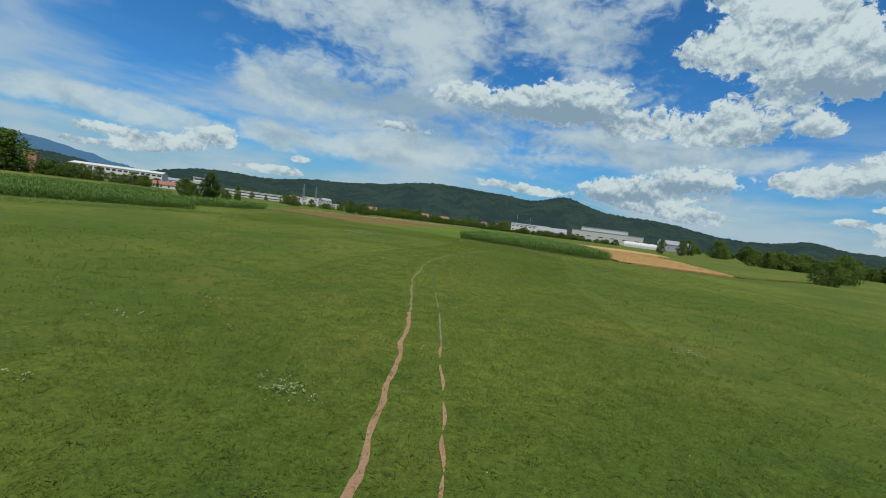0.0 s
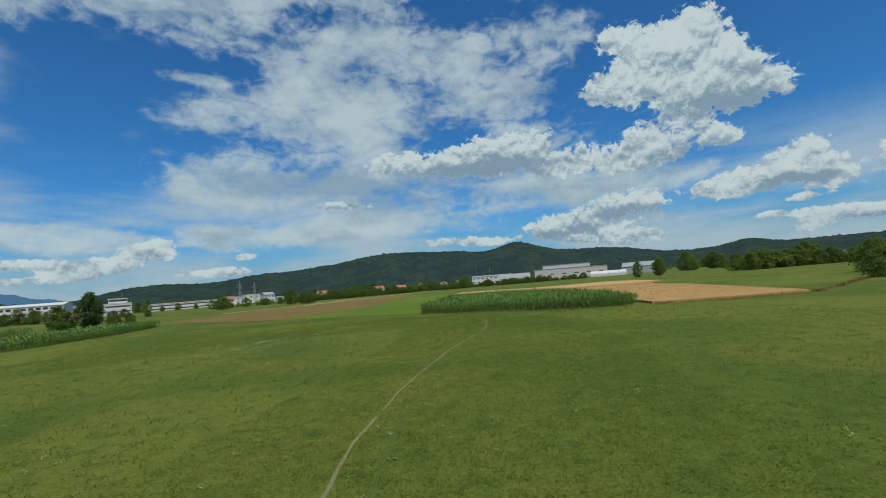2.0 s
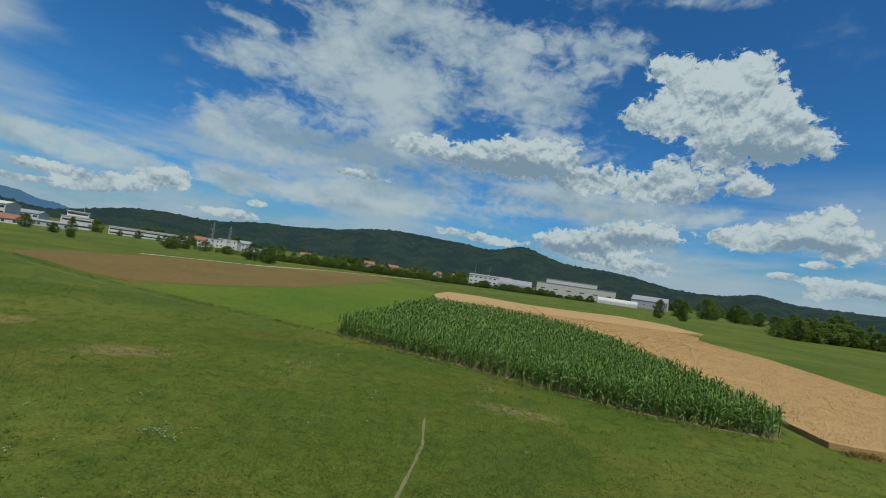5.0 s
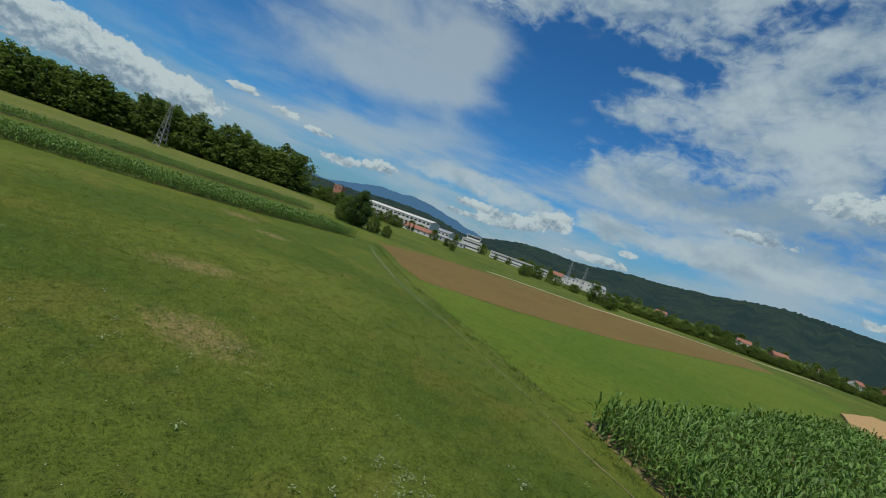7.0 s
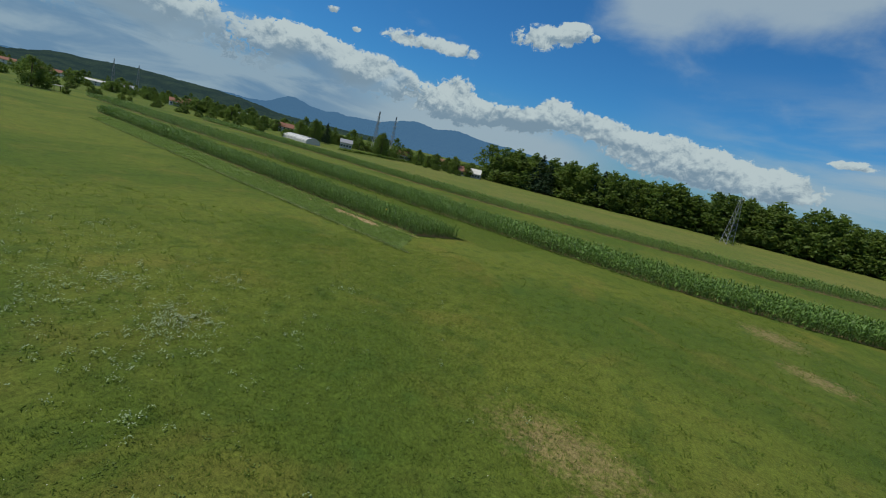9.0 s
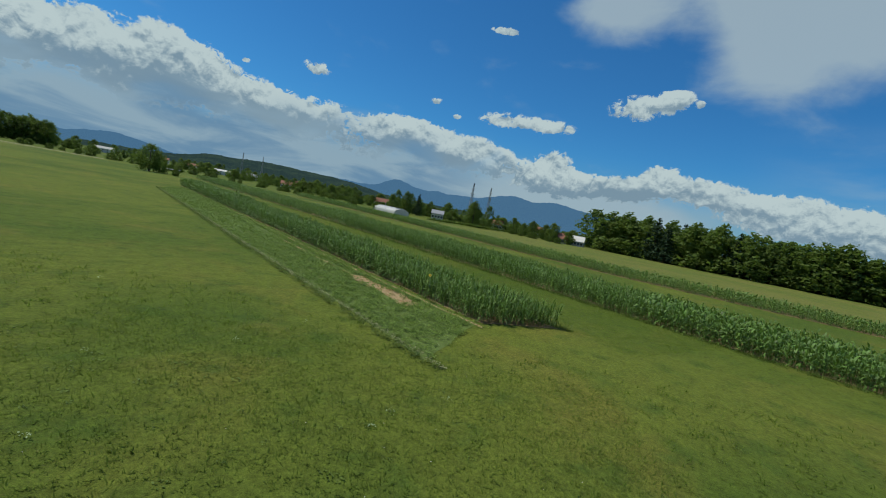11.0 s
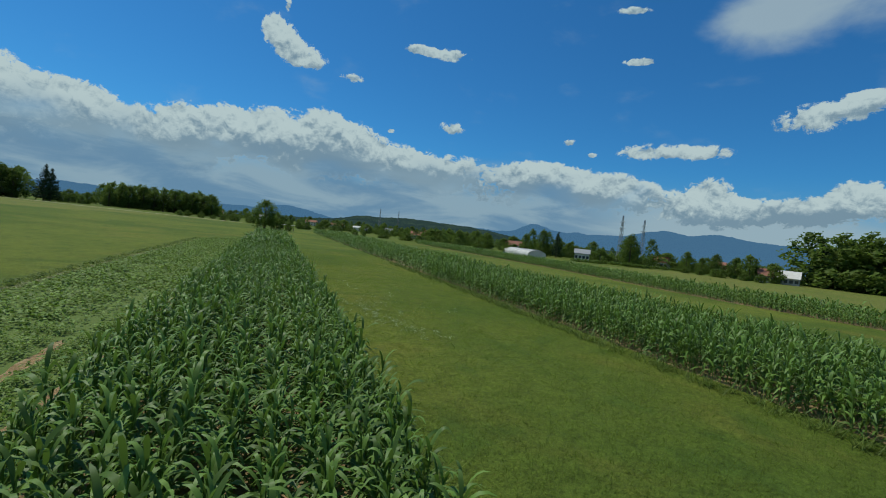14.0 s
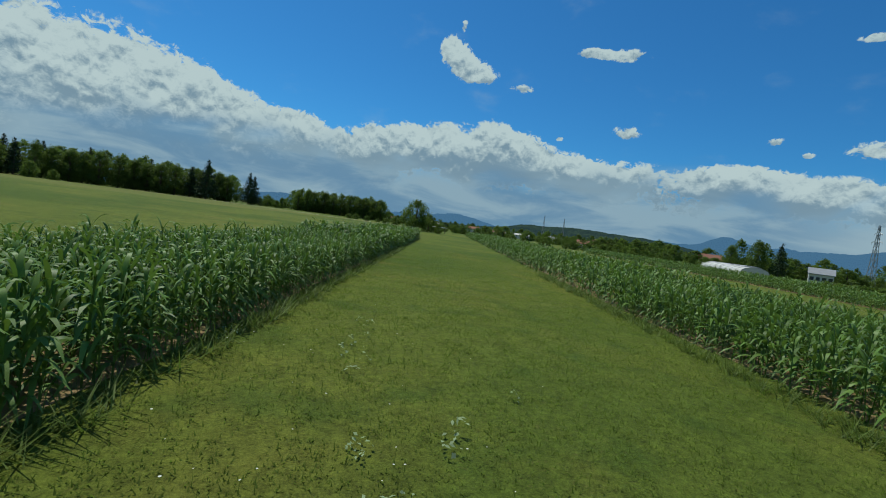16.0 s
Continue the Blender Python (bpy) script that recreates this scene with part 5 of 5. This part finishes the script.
box(bm, -6.5, -5, 9.2, 6.5, 5, 12.6)
part("upper_storey", bm, WHITE_WALL, t_root)
bm = bmesh.new()
box(bm, -6.0, -5.08, 10.6, 6.0, 5.08, 11.8)
part("window", bm, GLASS_DARK, t_root)
bm = bmesh.new()
box(bm, -7.2, -5.7, 12.6, 7.2, 5.7, 13.1)
part("roof", bm, ROOF_PALE, t_root)
bm = bmesh.new()
rod(bm, (3, 0, 13), (3, 0, 18), 0.25, 0.08, 6)
part("mast", bm, STEEL, t_root)
building("long_hall", "long low white hall with window bands", "hall", *seen(-28.4, 420), 52, 12, 5.6, 30, WHITE_WALL, ROOF_PALE, 0, 2, 10, (3, 0.9), "", True)
for az, d, w, h, yaw, roof, rise in ((-23.6, 400, 8, 5, 20, ROOF_RED, 2.5), (-22.4, 440, 12, 7, 30, ROOF_GREY, 0), (-20.6, 450, 16, 8, 10, ROOF_PALE, 0), (-18.9, 430, 10, 7, 40, ROOF_GREY, 2.0), (-17.6, 410, 7, 4, 5, ROOF_PALE, 0)):
    building("house", "small white house before the wooded hills", "house", *seen(az, d), w, 9, h, yaw, WHITE_WALL, roof, rise, 2, 3, group="houses below the hills")
for i, (az, d) in enumerate(((-12, 440), (-4.2, 500), (-1.2, 540), (1.6, 560), (4.6, 540), (6.4, 520))):
    building("house", "house with a red tiled roof among hedges", "house", *seen(az, d), 9 + 2 * (i % 3), 8, 4.0 + 0.5 * (i % 2), 15 * i, (WHITE_WALL, BRICK_WALL)[i % 3 == 2], ROOF_RED, 2.6, 1, 4, group="houses below the hills")
EYE_A = (1.0, 25.6)
building("hall", "grey and white industrial hall", "hall", *seen(11.2, 610, EYE_A), 50, 26, 9.5, -12, WHITE_WALL, ROOF_GREY, 1.2, 2, 9, (3, 1.2))
building("factory", "large pale factory with a flat roof", "factory", *seen(20.6, 590, EYE_A), 84, 30, 12, -20, PALE_WALL, ROOF_GREY, 0, 1, 6, (5, 1.0))
building("factory", "flat-roofed upper hall of the factory", "factory", *seen(20.2, 640, EYE_A), 60, 20, 17.5, -20, WHITE_WALL, ROOF_GREY, 0, 1, 8, (3, 1.2))
building("hall", "grey hall behind trees", "hall", *seen(28.2, 580, EYE_A), 34, 24, 8, -35, GREY_WALL, ROOF_GREY, 4.5, 1, 4)
building("hall", "pale flat hall at the foot of the hills", "hall", *seen(47.5, 600, EYE_A), 40, 20, 8, -45, WHITE_WALL, ROOF_GREY, 0, 1, 6)
building("wall", "low white boundary wall of the works", "wall", *seen(13, 470, EYE_A), 110, 1.2, 1.6, -12, WHITE_WALL, ROOF_PALE, 0, 0)


def arched(name, label, category, x, y, w, length, h, yaw, material, ribs):
    """A round-roofed hall or greenhouse: a vaulted shell with hoops and end walls."""
    root = tagged(new(name), label, category)
    root.matrix_basis = pose(x, y, 0, 0, 0, yaw)
    prof = [(-w / 2, 0), (-w / 2, h * 0.45)] + [(-w / 2 * math.cos(math.pi * i / 8), h * 0.45 + h * 0.55 * math.sin(math.pi * i / 8)) for i in range(1, 8)] + [(w / 2, h * 0.45), (w / 2, 0)]
    bm = bmesh.new()
    ends = [[bm.verts.new((s * length / 2, a, b)) for a, b in prof] for s in (-1, 1)]
    for i in range(len(prof) - 1):
        bm.faces.new((ends[0][i], ends[1][i], ends[1][i + 1], ends[0][i + 1]))
    part("roof", bm, material, root)
    for s in (-1, 1):
        bm = bmesh.new()
        bm.faces.new([bm.verts.new((s * length / 2, a, b)) for a, b in prof])
        part("end_wall", bm, WHITE_WALL, root)
    for k in range(ribs):
        bm = bmesh.new()
        x0 = -length / 2 + length * k / (ribs - 1)
        for (a, b), (c, d) in zip(prof, prof[1:]):
            rod(bm, (x0, a * 1.01, b * 1.01), (x0, c * 1.01, d * 1.01), 0.06, 0.06, 4)
        part("hoop", bm, STEEL, root)


arched("hangar", "dark round-roofed hangar of the works", "hangar", *seen(14.0, 560, EYE_A), 26, 36, 10, -14, ROOF_GREY, 5)
arched("storage_tent", "white round-roofed storage hall", "hall", *seen(24.8, 500, EYE_A), 13, 34, 5.5, -24, WHITE_WALL, 7)
arched("greenhouse", "white plastic greenhouse tunnel", "greenhouse", -222, -43, 9, 24, 3.2, 62, WHITE_WALL, 8)
arched("greenhouse", "white plastic greenhouse tunnel", "greenhouse", -214, -33, 8, 12, 2.9, 62, WHITE_WALL, 5)

# village
EYE_C = (-44.0, 93.0)
for az, d, w, h, yaw, wall, roof, rise, label in (
        (-120.9, 262, 9, 4.5, 20, WHITE_WALL, ROOF_GREY, 2.5, "small white house behind a hedge"),
        (-112.6, 300, 10, 4.5, 40, WHITE_WALL, ROOF_RED, 3.5, "house with a red tiled roof among trees"),
        (-107.4, 300, 8, 5, 10, WHITE_WALL, ROOF_RED, 3.5, "house with a red tiled roof among trees"),
        (-103.9, 250, 6, 3.6, 70, WHITE_WALL, ROOF_RED, 3.4, "white house with a steep red roof"),
        (-101.9, 256, 9, 3.6, 15, GREY_WALL, ROOF_PALE, 3.4, "barn with a pale grey roof"),
        (-128.6, 330, 14, 5, 30, WHITE_WALL, ROOF_RED, 3.2, "village house with a red roof"),
        (-138.6, 420, 14, 5, 60, WHITE_WALL, ROOF_RED, 5.0, "village house with a steep red roof"),
        (-140.3, 415, 12, 4.5, 20, WHITE_WALL, ROOF_RED, 3.2, "village house with a red roof"),
        (-147, 560, 26, 5, 50, WHITE_WALL, ROOF_PALE, 2.0, "long pale house in the village"),
        (-150, 600, 22, 5, 40, WHITE_WALL, ROOF_RED, 3.0, "long house with a red roof in the village"),
        (-144, 580, 16, 6, 45, WHITE_WALL, ROOF_GREY, 3.0, "pale house with a gabled roof in the village"),
        (-153, 640, 18, 6, 45, WHITE_WALL, ROOF_RED, 3.0, "village house with a red roof"),
        (-158, 680, 24, 6, 30, WHITE_WALL, ROOF_PALE, 3.0, "pale house with a gabled roof in the village"),
        (-163, 700, 16, 6, 10, WHITE_WALL, ROOF_RED, 3.0, "village house with a red roof"),
        (-133, 430, 12, 5, 0, WHITE_WALL, ROOF_GREY, 3.0, "village house with a grey roof")):
    building("house", label, "house", *seen(az, d, EYE_C), w * 0.8, 7, h * 0.8, -az + yaw % 40 - 20, wall, roof, rise * 0.8, 2 if h > 4.9 else 1, 4, group="houses of the village")
building("house", "white house behind the bushes of the wood", "house", *seen(-57.3, 320), 9, 8, 3.2, 60, WHITE_WALL, ROOF_PALE, 2.4, 1, 4, group="houses of the village")


def shelter(x, y):
    root = tagged(new("field_shelter"), "small open wooden shelter under the tree", "shelter")
    root.matrix_basis = pose(x, y, 0, 0, 0, 25)
    for sx in (-1, 1):
        for sy in (-1, 1):
            bm = bmesh.new()
            rod(bm, (sx * 1.8, sy * 1.2, 0), (sx * 1.8, sy * 1.2, 2.3), 0.09, 0.09, 6)
            part("post", bm, BARK, root)
    bm = bmesh.new()
    box(bm, -2.3, -1.7, 2.3, 2.3, 1.7, 2.45, 0.03)
    part("roof", bm, ROOF_PALE, root)


shelter(-138, -99)


# ---- distance ----
def range_of_hills(name, dist, depth, base, bumps, material, label, a0, a1, rough, seed, lumps):
    """A ridge seen far off: ground that rises to a crest, over azimuths a0 to a1, with wooded lumps and side valleys."""
    na, nr = int((a1 - a0) / 0.22), 16
    verts = []
    for i in range(na + 1):
        az = a0 + (a1 - a0) * i / na
        el = base + sum(h * math.exp(-((az - c) / w) ** 2) for c, w, h in bumps)
        el += rough * (noise.noise(Vector((az * 0.25, seed, 0))) + 0.5 * noise.noise(Vector((az * 0.8, seed, 3))) + 0.26 * noise.noise(Vector((az * 3.6, seed, 5))) + 0.10 * noise.noise(Vector((az * 9, seed, 7))))
        for j in range(nr + 1):
            k = j / nr
            spur = noise.noise(Vector((az * 0.35, k * 1.2, seed + 2))) + 0.6 * noise.noise(Vector((az * 1.1, k * 2.5, seed + 4)))
            d = dist + depth * (k + 0.16 * spur * math.sin(math.pi * k))
            z = math.tan(radians(max(el, 0.2))) * (dist + depth) * (1 - (1 - k) ** 1.5) + (lumps * noise.noise(Vector((az * 6, k * 22, seed))) * (0.4 if j == nr else 1.0) if j else -8)
            verts.append((d * math.sin(radians(az)), 60 + d * math.cos(radians(az)), z))
    w = nr + 1
    faces = [(i * w + j, (i + 1) * w + j, (i + 1) * w + j + 1, i * w + j + 1) for i in range(na) for j in range(nr)]
    return tagged(new(name, mesh_from(name, verts, faces, [material], smooth=True)), label, "hills", kind="structure")


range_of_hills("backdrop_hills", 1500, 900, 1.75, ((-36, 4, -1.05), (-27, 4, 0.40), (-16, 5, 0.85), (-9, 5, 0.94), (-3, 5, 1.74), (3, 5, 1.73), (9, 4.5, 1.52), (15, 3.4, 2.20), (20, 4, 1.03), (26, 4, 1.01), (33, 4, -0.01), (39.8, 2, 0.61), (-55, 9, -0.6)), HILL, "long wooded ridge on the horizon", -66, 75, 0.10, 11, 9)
range_of_hills("backdrop_mountain", 3300, 900, 0.9, ((-175, 5, 0.59), (-156, 3.5, 0.84), (-132, 4.5, 0.66), (-126, 2.2, 1.34), (-122, 3.5, 1.13), (-117, 3.5, 0.97), (-112.5, 3, 1.80), (-110.6, 1.3, 0.42), (-107.5, 3.5, 1.73), (-103, 4, 1.33), (-98, 5, 1.21), (-91, 6, 0.86), (-43.5, 6, 1.90), (-62, 6, 0.80), (-50, 3.5, 0.90)), FAR_HILL, "far mountains with jagged crests, blue from painted haze", -200, -28, 0.26, 12, 5)
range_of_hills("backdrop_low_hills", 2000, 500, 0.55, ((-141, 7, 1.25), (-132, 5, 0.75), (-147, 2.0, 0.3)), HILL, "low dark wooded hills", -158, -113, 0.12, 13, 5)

# the trees deeper in the woods, as one mass of foliage for each kind
for k, src in enumerate(BACK):
    me = src.children[1].data if "crown" in src.children[1].name else src.children[0].data
    v = np.array([p.co[:] for p in me.vertices])
    f = np.array([p.vertices[:] for p in me.polygons])
    a = np.array([row[1:] for row in INNER if row[0] == k])
    where = np.concatenate([a[:, :2], np.zeros((len(a), 1))], 1)
    v, f = strew((v, f), where, a[:, 4], np.stack([a[:, 2], a[:, 2], a[:, 3]], 1))
    tagged(new("woods", mesh_from("woods", v, f, [me.materials[0]])), "dense green trees deeper in the woods and hedgerows", "wood", kind="stuff")

# the first tree of each kind stands in the wood too
for i, ob in enumerate([*FOREST, *HEDGE, SPRUCE, *BACK]):
    ob.matrix_basis = pose(-325 - 4 * i, 60 + 22 * i, 0, 0, 0, 50 * i) @ Matrix.Diagonal((1.9, 1.9, 1.9, 1))
